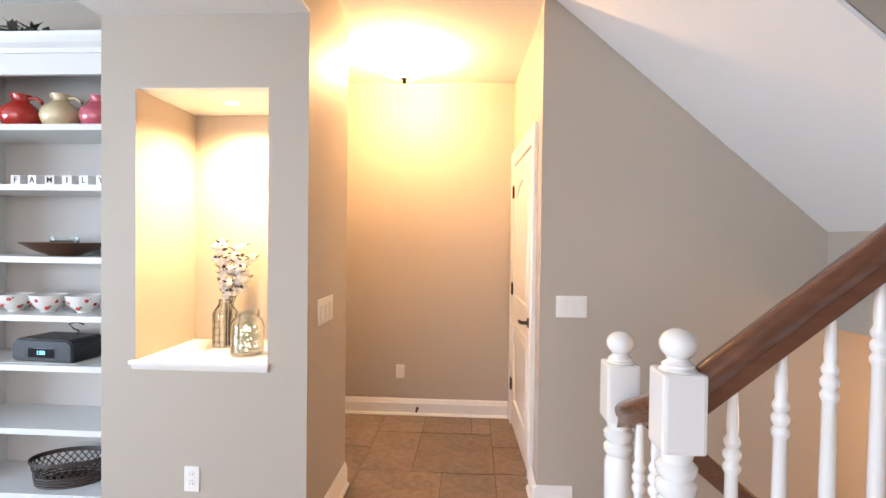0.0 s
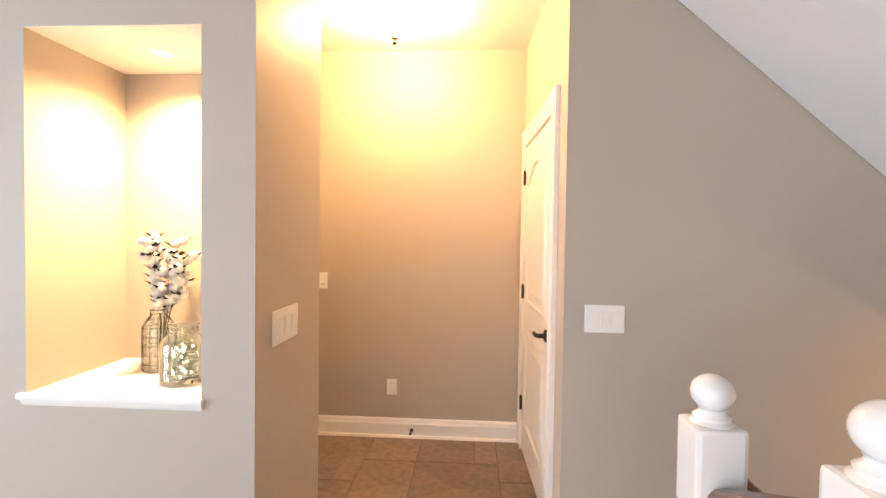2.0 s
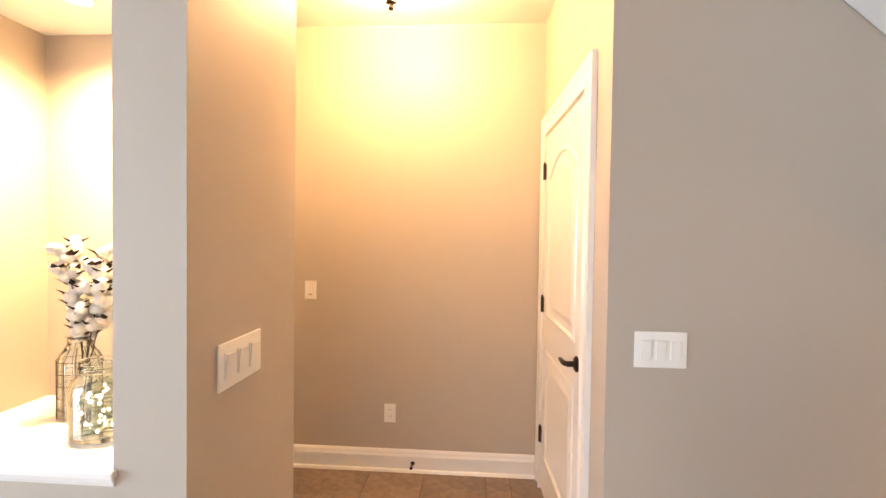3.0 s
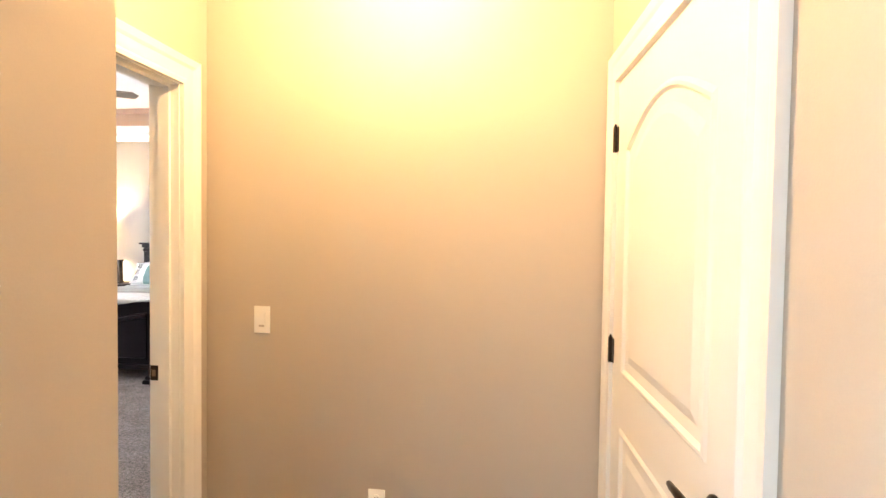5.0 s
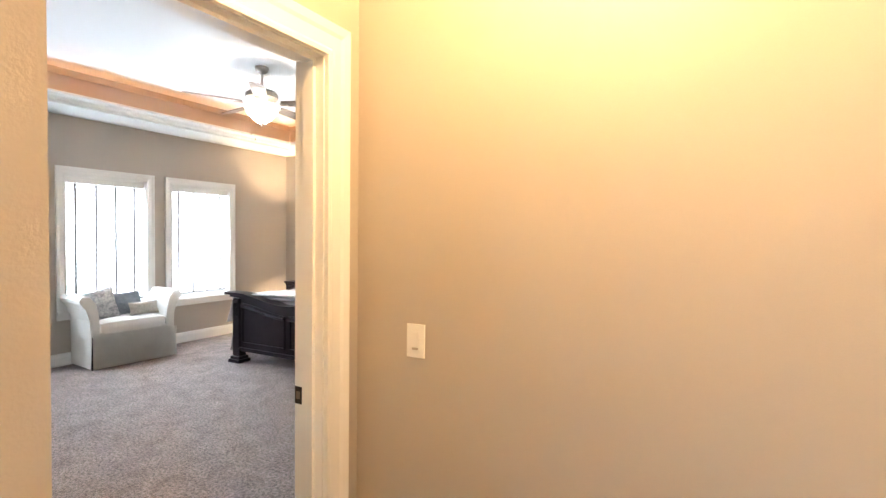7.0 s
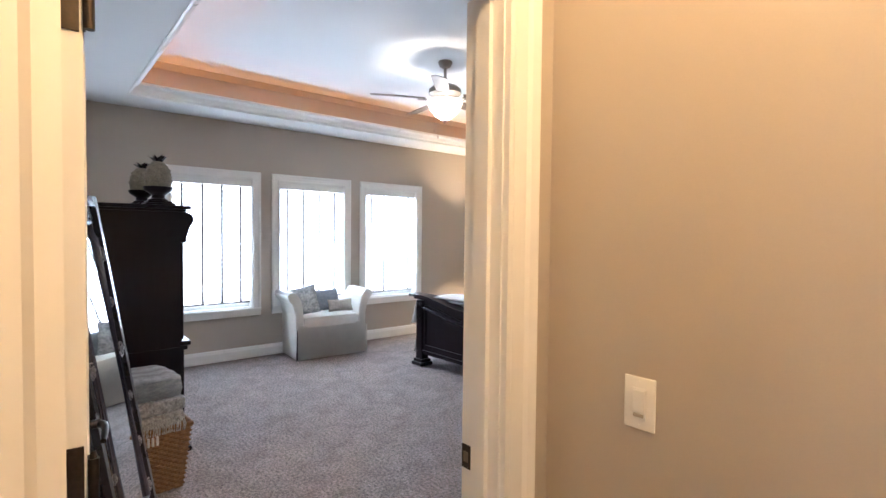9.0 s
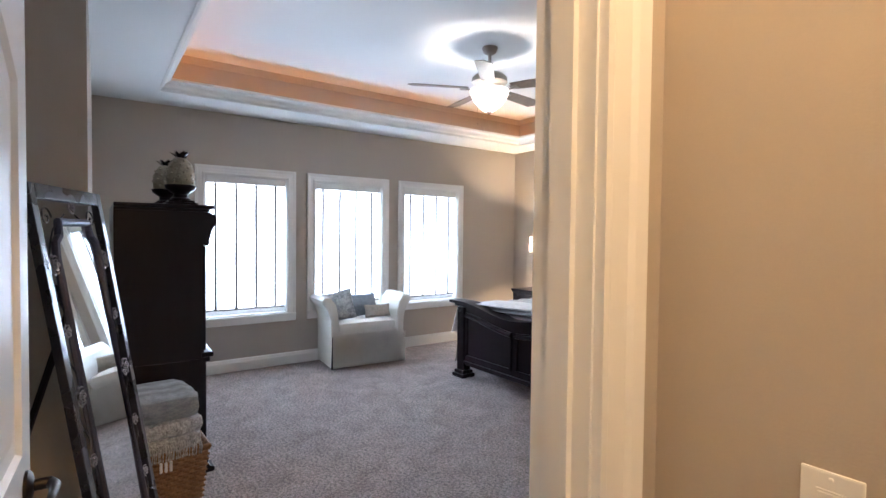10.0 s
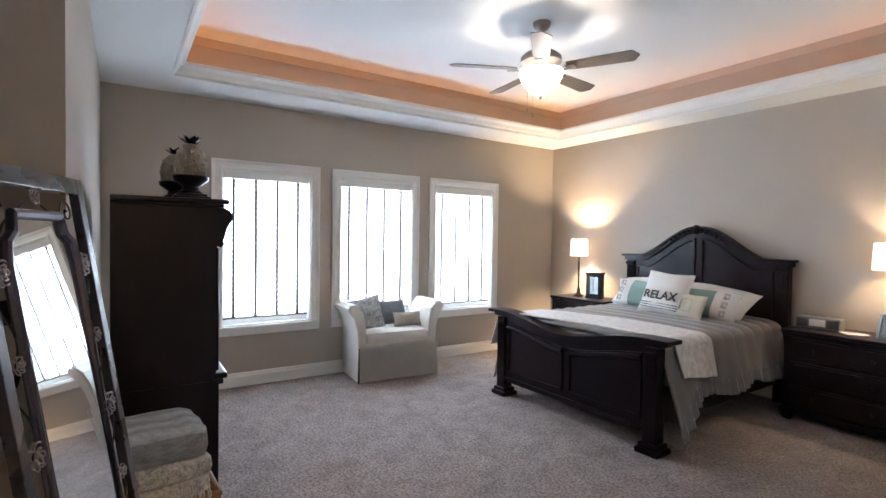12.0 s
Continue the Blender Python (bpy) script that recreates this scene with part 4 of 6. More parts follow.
# ---- bedroom windows ----
M_SHADE = sheer("white_sheer_shade", (0.85, 0.87, 0.88), 0.22)
M_CORD = material("dark_woven_tape", (0.12, 0.108, 0.095), 0.8, vary=0.9, scale=90, grain=300, bump=0.2)
for k, (a, b) in enumerate(WINS):
    w, h = b - a - 2 * CW, WZ1 - WZ0 - 2 * CW
    win = thing("window_%d" % (k + 1), "white framed window with a sheer shade lowered over it", "window", Matrix.Translation((WX, a + CW, WZ0 + CW)) @ pose(0, 0, 0, 0, 0, 90), kind="structure")
    bm = bmesh.new()
    frame_boards(bm, w, h, CASING)
    box(bm, -0.09, w + 0.09, -0.020, 0.0, -0.09, -0.028, 0.003)
    part("casing", bm, M_TRIM, win)
    bm = bmesh.new()
    box(bm, -0.09, w + 0.09, -0.035, 0.0, -0.028, 0.0, 0.004)
    part("window_sill", bm, M_TRIM, win)
    bm = bmesh.new()
    for q4 in ((0, 0.012, 0, 0.15, 0, h), (w - 0.012, w, 0, 0.15, 0, h), (0.012, w - 0.012, 0, 0.15, 0, 0.012), (0.012, w - 0.012, 0, 0.15, h - 0.012, h)):
        box(bm, *q4)
    part("reveal", bm, M_TRIM, win)
    bm = bmesh.new()
    for q4 in ((0.012, 0.055, 0.09, 0.12, 0.012, h - 0.012), (w - 0.055, w - 0.012, 0.09, 0.12, 0.012, h - 0.012), (0.055, w - 0.055, 0.09, 0.12, 0.012, 0.07), (0.055, w - 0.055, 0.09, 0.12, h - 0.06, h - 0.012)):
        box(bm, *q4)
    part("window_frame", bm, M_TRIM, win)
    bm = bmesh.new()
    box(bm, 0.055, w - 0.055, 0.103, 0.107, 0.07, h - 0.06)
    part("pane", bm, M_GLASS, win).visible_shadow = False
    bm = bmesh.new()
    n = 30
    low = 0.075
    g0 = [bm.verts.new((0.02 + (w - 0.04) * i / n, 0.040 + 0.003 * math.sin(i * 1.3 + k), h - 0.085)) for i in range(n + 1)]
    g1 = [bm.verts.new((0.02 + (w - 0.04) * i / n, 0.040 + 0.005 * math.sin(i * 1.1 + 2 * k), low)) for i in range(n + 1)]
    for i in range(n):
        bm.faces.new((g0[i], g0[i + 1], g1[i + 1], g1[i]))
    sh = part("shade", bm, M_SHADE, win, "white sheer cloth shade")
    bm = bmesh.new()
    box(bm, 0.016, w - 0.016, 0.012, 0.065, h - 0.085, h - 0.014, 0.006)
    part("valance", bm, M_TRIM, sh, "white head box")
    bm = bmesh.new()
    tube(bm, [(0.02 + (w - 0.04) * i / 16, 0.040, low - 0.004 + 0.006 * abs(math.sin(math.pi * 4 * i / 16))) for i in range(17)], 0.010, 8)
    part("bottom_bar", bm, M_CORD, sh)
    for j in range(4):
        x = w * (0.13 + 0.24 * j)
        bm = bmesh.new()
        z = h - 0.085
        while z > low + 0.01:
            box(bm, x - 0.0155, x + 0.0155, 0.028, 0.0325, z - 0.040, z)
            box(bm, x - 0.009, x + 0.009, 0.0285, 0.032, z - 0.052, z - 0.040)
            z -= 0.052
        part("tape", bm, M_CORD, sh, "dark woven ladder tape")

structure("backdrop", [(-9.1, -9.0, 1.0, 11.0, -1.0, 5.0)], glowing("bright_white_outdoors", (0.92, 0.97, 1.0), 5.0), "bright hazy daylight outside the windows", "backdrop")


# ---- ceiling fan ----
M_PEWTER = material("brushed_pewter", (0.30, 0.27, 0.24), 0.35, metal=0.85, vary=0.15, scale=15, grain=90, bump=0.02)
M_BLADE = material("grey_brown_blade", (0.20, 0.16, 0.13), 0.45, vary=0.25, scale=4, grain=40, bump=0.02, stretch=(0.2, 1, 1))
fan = thing("ceiling_fan", "five-blade pewter ceiling fan with a lit glass bowl", "ceiling fan", pose(-3.573, 5.982, 0))
bm = bmesh.new()
lathe(bm, [(0, TZ), (0.066, TZ), (0.068, TZ - 0.012), (0.054, TZ - 0.045), (0.028, TZ - 0.062), (0, TZ - 0.062)], 28)
part("canopy", bm, M_PEWTER, fan, smooth=True)
bm = bmesh.new()
lathe(bm, [(0, 2.89), (0.014, 2.89), (0.014, TZ - 0.05), (0, TZ - 0.05)], 14)
part("downrod", bm, M_PEWTER, fan, smooth=True)
bm = bmesh.new()
lathe(bm, [(0, 2.91), (0.03, 2.91), (0.05, 2.895), (0.12, 2.870), (0.152, 2.842), (0.155, 2.802), (0.12, 2.777), (0.075, 2.767), (0.07, 2.755), (0.09, 2.747), (0.09, 2.735), (0.03, 2.73), (0, 2.73)], 36)
part("motor_housing", bm, M_PEWTER, fan, smooth=True)
M_FROST = sheer("frosted_lamp_glass", (0.95, 0.90, 0.82), 0.16)
bm = bmesh.new()
lathe(bm, [(0.170, 2.735), (0.166, 2.715), (0.140, 2.655), (0.092, 2.60), (0.038, 2.563), (0.0, 2.558)], 36)
bowl = part("glass_bowl", bm, M_FROST, fan, "lit frosted glass bowl", True)
bm = bmesh.new()
lathe(bm, [(0, 2.562), (0.022, 2.559), (0.024, 2.550), (0.011, 2.541), (0.009, 2.531), (0, 2.524)], 16)
tube(bm, [(0, 0, 2.60), (0, 0, 2.76)], 0.006, 8)
part("finial", bm, M_PEWTER, bowl, smooth=True)
for k in range(5):
    ang = 28 + 72 * k
    m = pose(0, 0, 2.745, 0, 0, ang)
    bm = bmesh.new()
    tube(bm, [(0.07, 0, -0.008), (0.13, 0, -0.022), (0.20, 0.012, -0.010), (0.245, 0.014, 0.0)], [0.012, 0.011, 0.010, 0.010], 8, m, flat=0.5)
    box(bm, 0.19, 0.255, -0.045, 0.045, -0.006, -0.001, 0.002, m)
    arm_ob = part("blade_arm", bm, M_PEWTER, fan, smooth=True)
    bm = bmesh.new()
    out = [(0.20, -0.052), (0.36, -0.062), (0.66, -0.070), (0.668, -0.062), (0.705, 0.0), (0.668, 0.062), (0.66, 0.070), (0.36, 0.062), (0.20, 0.052)]
    vs = prism(bm, [(x, y) for x, y in out], 0.007, pose(0, 0, 0, -90))
    bmesh.ops.transform(bm, matrix=m @ pose(0, 0, 0.010, -11), verts=vs)
    part("blade", bm, M_BLADE, arm_ob)
for dx, ln in ((0.03, 0.17), (-0.03, 0.11)):
    bm = bmesh.new()
    tube(bm, [(dx, -0.10, 2.745), (dx, -0.105, 2.56), (dx, -0.105, 2.56 - ln)], 0.0014, 6)
    lathe(bm, [(0, 0), (0.006, 0.004), (0.004, 0.02), (0, 0.024)], 10, pose(dx, -0.105, 2.56 - ln - 0.02))
    part("pull_chain", bm, M_PEWTER, fan)


# ---- the bed ----
FY, HY, MT = 6.355, 8.355, 0.745
# the bed stands a little askew to the wall
BED = Matrix.Translation((-3.615, FY, 0)) @ pose(0, 0, 0, 0, 0, 1.5) @ Matrix.Diagonal((0.955, 1, 1, 1)) @ Matrix.Translation((0, -FY, 0))


def foot_z(u):
    k = min(1.0, abs(u) / 0.86)
    k = k * k * (3 - 2 * k)
    return 0.685 + 0.100 * k


def board_strip(bm, n, x0, x1, low, high, y0, y1):
    """A board between two curves low(x) and high(x), from y0 to y1."""
    ra = []
    for i in range(n + 1):
        x = x0 + (x1 - x0) * i / n
        ra.append([bm.verts.new(p) for p in ((x, y0, low(x)), (x, y1, low(x)), (x, y1, high(x)), (x, y0, high(x)))])
    for a, b in zip(ra, ra[1:]):
        for i in range(4):
            bm.faces.new((a[i], a[(i + 1) % 4], b[(i + 1) % 4], b[i]))
    bm.faces.new(ra[0])
    bm.faces.new(list(reversed(ra[-1])))


bed = thing("bed", "espresso wooden queen bed with arched headboard", "bed", BED)
bm = bmesh.new()
board_strip(bm, 24, -0.765, 0.765, lambda x: 0.13, lambda x: foot_z(x / 0.9) - 0.04, FY, FY + 0.05)
part("footboard", bm, M_DARK, bed)
bm = bmesh.new()
board_strip(bm, 32, -0.96, 0.96, lambda x: foot_z(x / 0.9) - 0.012, lambda x: foot_z(x / 0.9) + 0.016, FY - 0.06, FY + 0.11)
board_strip(bm, 32, -0.90, 0.90, lambda x: foot_z(x / 0.9) - 0.040, lambda x: foot_z(x / 0.9) - 0.012, FY - 0.03, FY + 0.08)
part("cap_rail", bm, M_DARK, bed, "moulded curved cap rail")
for s in (-1, 1):
    x0, x1 = sorted((s * 0.03, s * 0.725))
    # raised moulding round a panel whose top follows the cap
    bm = bmesh.new()
    hi = lambda x: foot_z(x / 0.9) - 0.10
    board_strip(bm, 16, x0, x1, lambda x: hi(x) - 0.022, hi, FY - 0.016, FY)
    tube(bm, [(x0 + (x1 - x0) * i / 16, FY - 0.016, hi(x0 + (x1 - x0) * i / 16) - 0.030) for i in range(17)], 0.019, 12)
    board_strip(bm, 2, x0, x1, lambda x: 0.22, lambda x: 0.242, FY - 0.016, FY)
    board_strip(bm, 2, x0, x0 + 0.022, lambda x: 0.242, lambda x: hi(x) - 0.022, FY - 0.016, FY)
    board_strip(bm, 2, x1 - 0.022, x1, lambda x: 0.242, lambda x: hi(x) - 0.022, FY - 0.016, FY)
    part("panel_moulding", bm, M_DARK, bed)
    bm = bmesh.new()
    px = s * 0.805
    box(bm, px - 0.055, px + 0.055, FY - 0.025, FY + 0.075, 0.06, 0.735, 0.008)
    box(bm, px - 0.075, px + 0.075, FY - 0.045, FY + 0.095, 0.035, 0.075, 0.012)
    box(bm, px - 0.092, px + 0.092, FY - 0.062, FY + 0.112, 0.0, 0.04, 0.012)
    post = part("foot_post", bm, M_DARK, bed)
    for j in range(5):
        bm = bmesh.new()
        box(bm, px - 0.034 + 0.017 * j - 0.005, px - 0.034 + 0.017 * j + 0.005, FY - 0.034, FY - 0.025, 0.53, 0.68, 0.003)
        part("flute", bm, M_DARK, post)
    bm = bmesh.new()
    box(bm, px - 0.045, px + 0.045, FY - 0.036, FY - 0.025, 0.685, 0.705, 0.004)
    part("carved_block", bm, M_DARK, post, "carved block over the flutes")
    bm = bmesh.new()
    box(bm, s * 0.775 - 0.018, s * 0.775 + 0.018, FY + 0.05, HY, 0.17, 0.40, 0.004)
    part("side_rail", bm, M_DARK, bed)
bm = bmesh.new()
board_strip(bm, 2, -0.75, 0.75, lambda x: 0.155, lambda x: 0.178, FY - 0.022, FY)
part("lower_moulding", bm, M_DARK, bed)


def head_z(x):
    k = max(0.0, 1 - abs(x) / 0.66)
    return 1.30 + 0.315 * (k * k * (3 - 2 * k)) ** 0.8


bm = bmesh.new()
board_strip(bm, 40, -0.795, 0.795, lambda x: 0.25, lambda x: head_z(x) - 0.05, HY, HY + 0.05)
part("headboard", bm, M_DARK, bed)
bm = bmesh.new()
board_strip(bm, 48, -0.895, 0.895, lambda x: head_z(x) - 0.055, lambda x: head_z(x) - 0.012, HY - 0.035, HY + 0.07)
board_strip(bm, 48, -0.920, 0.920, lambda x: head_z(x) - 0.012, lambda x: head_z(x) + 0.012, HY - 0.06, HY + 0.08)
part("headboard_crown", bm, M_DARK, bed, "moulded arched crown")
for s in (-1, 1):
    bm = bmesh.new()
    px = s * 0.82
    box(bm, px - 0.055, px + 0.055, HY - 0.02, HY + 0.07, 0.0, 1.245, 0.006)
    post = part("head_post", bm, M_DARK, bed)
    bm = bmesh.new()
    for j in range(5):
        box(bm, px - 0.036 + 0.018 * j - 0.006, px - 0.036 + 0.018 * j + 0.006, HY - 0.032, HY - 0.02, 1.05, 1.19, 0.004)
    tube(bm, [(px - 0.05, HY - 0.03, 1.21), (px + 0.05, HY - 0.03, 1.21)], 0.02, 10)
    part("scroll_carving", bm, M_DARK, post, "carved scroll capital", True)
    bm = bmesh.new()
    x0, x1 = sorted((s * 0.03, s * 0.74))
    hi = lambda x: head_z(x * 1.06) - 0.11
    board_strip(bm, 20, x0, x1, lambda x: hi(x) - 0.025, hi, HY - 0.018, HY)
    board_strip(bm, 2, x0, x0 + 0.022, lambda x: 0.7, lambda x: hi(x) - 0.025, HY - 0.018, HY)
    board_strip(bm, 2, x1 - 0.022, x1, lambda x: 0.7, lambda x: hi(x) - 0.025, HY - 0.018, HY)
    part("panel_moulding", bm, M_DARK, bed)
bm = bmesh.new()
for j in range(13):
    x = -0.30 + 0.05 * j
    z = head_z(x) - 0.028
    lathe(bm, [(0, -0.018), (0.022, -0.010), (0.026, 0.0), (0.018, 0.012), (0, 0.02)], 10, pose(x, HY - 0.04, z, 90, 0, 0))
lathe(bm, [(0, -0.03), (0.045, -0.02), (0.05, 0.0), (0.03, 0.02), (0, 0.03)], 14, pose(0, HY - 0.05, 1.59, 90))
part("carved_crest", bm, M_DARK, bed, "carved leaf crest", True)
bm = bmesh.new()
box(bm, -0.78, 0.78, FY + 0.06, HY - 0.01, 0.40, MT - 0.03, 0.05)
part("mattress", bm, material("white_ticking", (0.7, 0.7, 0.68), 0.9, bump=0.1), bed)

M_QUILT = material("grey_satin_comforter", (0.175, 0.168, 0.168), 0.40, vary=0.18, scale=5, grain=110, bump=0.12, sheen=0.35)
M_RUNNER = material("white_embroidered_throw", (0.58, 0.58, 0.60), 0.9, vary=0.10, scale=22, grain=30, bump=0.35, second=(0.88, 0.87, 0.85), sheen=0.2)


def drape(name, label, category, y0, y1, over, hang, mat, quilt, seed, skew=0.0, thick=0.012, ruffle=0.0):
    """Cloth laid over the mattress: flat on top, rounded at the edges, hanging on both sides; hang(v, s) gives each side's length."""
    half = 0.815
    e = thing(name, label, category, BED)
    bm = bmesh.new()
    nv, nt, ns = 140, 30, 26
    r = 0.07
    rows = []
    for j in range(nv + 1):
        v = j / nv
        row = []
        for i in range(-nt - ns, nt + ns + 1):
            s = 1 if i >= 0 else -1
            t = min(abs(i), nt) / nt
            y = y0 + (y1 - y0) * v
            if abs(i) <= nt:
                x, z = s * t * (half - r), MT + over
                z += quilt * (abs(math.sin((y - y0) * math.pi / 0.17)) ** 0.5 - 0.6) + 0.006 * noise.noise((x * 3, y * 3, seed))
                z -= 0.02 * t * t
            else:
                a = (abs(i) - nt) / ns * (hang(v, s) + r * 1.57)
                base = MT + over - 0.02
                if a < r * 1.57:
                    x, z = half - r + (r + over) * math.sin(a / r), base - r * (1 - math.cos(a / r))
                else:
                    d = a - r * 1.57
                    k = d / 0.4
                    x, z = half + over + (0.09 + 0.07 * max(0, 1 - v / 0.2)) * k + 0.024 * k * math.sin(y * 13 + seed + 2 * math.sin(y * 4)) + 0.005 * k * math.sin(y * 31), base - r - d
                    if ruffle and a > hang(v, s) + r * 1.57 - 0.10:
                        x += ruffle * math.sin(y * 75)
                z += quilt * 0.4 * (abs(math.sin((y - y0) * math.pi / 0.17)) ** 0.5 - 0.6)
                x = s * x
            row.append(bm.verts.new((x, y + skew * x, max(z, 0.02))))
        rows.append(row)
    for a, b in zip(rows, rows[1:]):
        for i in range(len(a) - 1):
            bm.faces.new((a[i], a[i + 1], b[i + 1], b[i]))
    bmesh.ops.recalc_face_normals(bm, faces=bm.faces)
    ob = part("cloth", bm, mat, e, smooth=True)
    md = ob.modifiers.new("thickness", "SOLIDIFY")
    md.thickness = thick
    md.offset = -1
    return e


def quilt_hang(v, s):
    return 0.37 + 0.20 * max(0, 1 - v / 0.13) + 0.025 * math.sin(v * 17)


drape("comforter", "grey satin channel-quilted comforter spread over the bed", "comforter", FY + 0.065, HY - 0.05, 0.018, quilt_hang, M_QUILT, 0.034, 1.0, ruffle=0.014)
drape("throw_blanket", "white and grey patterned throw across the bed's foot", "throw", FY + 0.09, FY + 0.57, 0.052, lambda v, s: 0.19 + 0.06 * (v if s > 0 else 1 - v), M_RUNNER, 0.0, 1.0, skew=0.13)


def pillow_mesh(w, h, t, seed, sharp=2.4):
    bm = bmesh.new()
    n = 18
    for side in (-1, 1):
        g = []
        for j in range(n + 1):
            row = []
            for i in range(n + 1):
                u, v = 2 * i / n - 1, 2 * j / n - 1
                k = max(0.0, (1 - abs(u) ** sharp) * (1 - abs(v) ** sharp)) ** 0.5
                x = u * w / 2 * (1 - 0.07 * (1 - abs(v)) * abs(u) ** 3 - 0.0)
                z = v * h / 2 * (1 - 0.09 * (1 - abs(u)) * abs(v) ** 3)
                y = side * t / 2 * k + 0.006 * noise.noise((u * 2.2, v * 2.2, seed + side)) * k * 2
                row.append(bm.verts.new((x, y, z)))
            g.append(row)
        for a, b in zip(g, g[1:]):
            for i in range(n):
                bm.faces.new((a[i], a[i + 1], b[i + 1], b[i]) if side < 0 else (a[i], b[i], b[i + 1], a[i + 1]))
    bmesh.ops.remove_doubles(bm, verts=bm.verts, dist=0.0008)
    return bm


M_LINEN = material("white_cotton_pillowcase", (0.74, 0.72, 0.69), 0.85, vary=0.03, scale=8, grain=260, bump=0.15, sheen=0.2)
M_TEAL = material("sage_teal_cloth", (0.20, 0.31, 0.285), 0.8, vary=0.08, scale=20, grain=240, bump=0.15)
M_CREAM = material("cream_linen_cloth", (0.60, 0.55, 0.44), 0.85, vary=0.06, scale=20, grain=240, bump=0.2)
M_PRINT = material("grey_print_cloth", (0.20, 0.22, 0.25), 0.85, vary=0.35, scale=16, grain=50, bump=0.15, second=(0.60, 0.60, 0.58))


def pillow(label, w, h, t, at, mat, seed, group=""):
    e = thing("pillow", label, "pillow", at, group)
    cushion = part("cushion", pillow_mesh(w, h, t, seed), mat, e, smooth=True)
    bm = bmesh.new()
    tube(bm, [(w / 2 * a * 0.985, 0, h / 2 * b * 0.985) for a, b in ((-1, -1), (-0.5, -0.93), (0, -0.91), (0.5, -0.93), (1, -1), (0.95, -0.5), (0.93, 0), (0.95, 0.5), (1, 1), (0.5, 0.93), (0, 0.91), (-0.5, 0.93), (-1, 1), (-0.95, 0.5), (-0.93, 0), (-0.95, -0.5), (-1, -1))], 0.004, 6)
    part("piping", bm, mat, cushion)
    return e


TOP = MT + 0.02
pillow("plump white sleeping pillow against the headboard", 0.70, 0.44, 0.18, BED @ pose(-0.42, HY - 0.26, TOP + 0.15, -50, -3, 4), M_LINEN, 1, "white sleeping pillows")
pillow("plump white sleeping pillow against the headboard", 0.72, 0.42, 0.19, BED @ pose(0.32, HY - 0.26, TOP + 0.13, -57, 6, -4), M_LINEN, 2, "white sleeping pillows")
lum = pillow("long teal lumbar pillow with white printed ends", 1.40, 0.29, 0.14, BED @ pose(-0.01, HY - 0.48, TOP + 0.135, -26, 2, -4), M_TEAL, 3)
for s in (-1, 1):
    bm = pillow_mesh(1.40, 0.29, 0.14, 3)
    cut = bmesh.ops.bisect_plane(bm, geom=bm.verts[:] + bm.edges[:] + bm.faces[:], plane_co=(s * 0.47, 0, 0), plane_no=(s, 0, 0), clear_inner=True)
    for v in bm.verts:
        v.co.y *= 1.03
        v.co.y += 0.002 if v.co.y > 0 else -0.002
    band = part("white_end", bm, M_LINEN, lum, "white printed end band", True)
    for z in (-0.085, 0.0, 0.085):
        bm = bmesh.new()
        yy = -0.066 * (1 - (0.585 / 0.70) ** 2.4) ** 0.5 * (1 - (abs(z) / 0.145) ** 2.4) ** 0.5 - 0.012
        for rr, dz in ((0.026, 0), (0.015, 0)):
            tube(bm, [(s * 0.585 + rr * a, yy, z + rr * b) for a, b in ((-1, -1), (1, -1), (1, 1), (-1, 1), (-1, -1))], 0.0025, 5)
        part("square_print", bm, M_INK, band)
rel = pillow("white square pillow lettered RELAX on the bed", 0.48, 0.44, 0.15, BED @ pose(0.055, HY - 0.67, TOP + 0.200, -26, 3, 1), M_LINEN, 6)
text_mesh("lettering", "RELAX", 0.115, M_INK, rel, pose(0.0, -0.083, -0.055, 90), "dark printed word RELAX", 0.004)
for i in range(3):
    bm = bmesh.new()
    box(bm, -0.19, 0.19, -0.064 + 0.006 * i, -0.052 + 0.006 * i, -0.128 - 0.022 * i, -0.124 - 0.022 * i)
    part("printed_line", bm, M_INK, rel)
sm = pillow("small cream linen pillow with a square emblem", 0.30, 0.25, 0.11, BED @ pose(0.33, HY - 0.72, TOP + 0.105, -24, 3, -7), M_CREAM, 8)
bm = bmesh.new()
for rr in (0.06, 0.05, 0.02):
    tube(bm, [(rr * a, -0.058, rr * b) for a, b in ((-1, -1), (1, -1), (1, 1), (-1, 1), (-1, -1))], 0.002, 5)
part("emblem", bm, M_PRINT, sm, "stitched square emblem")


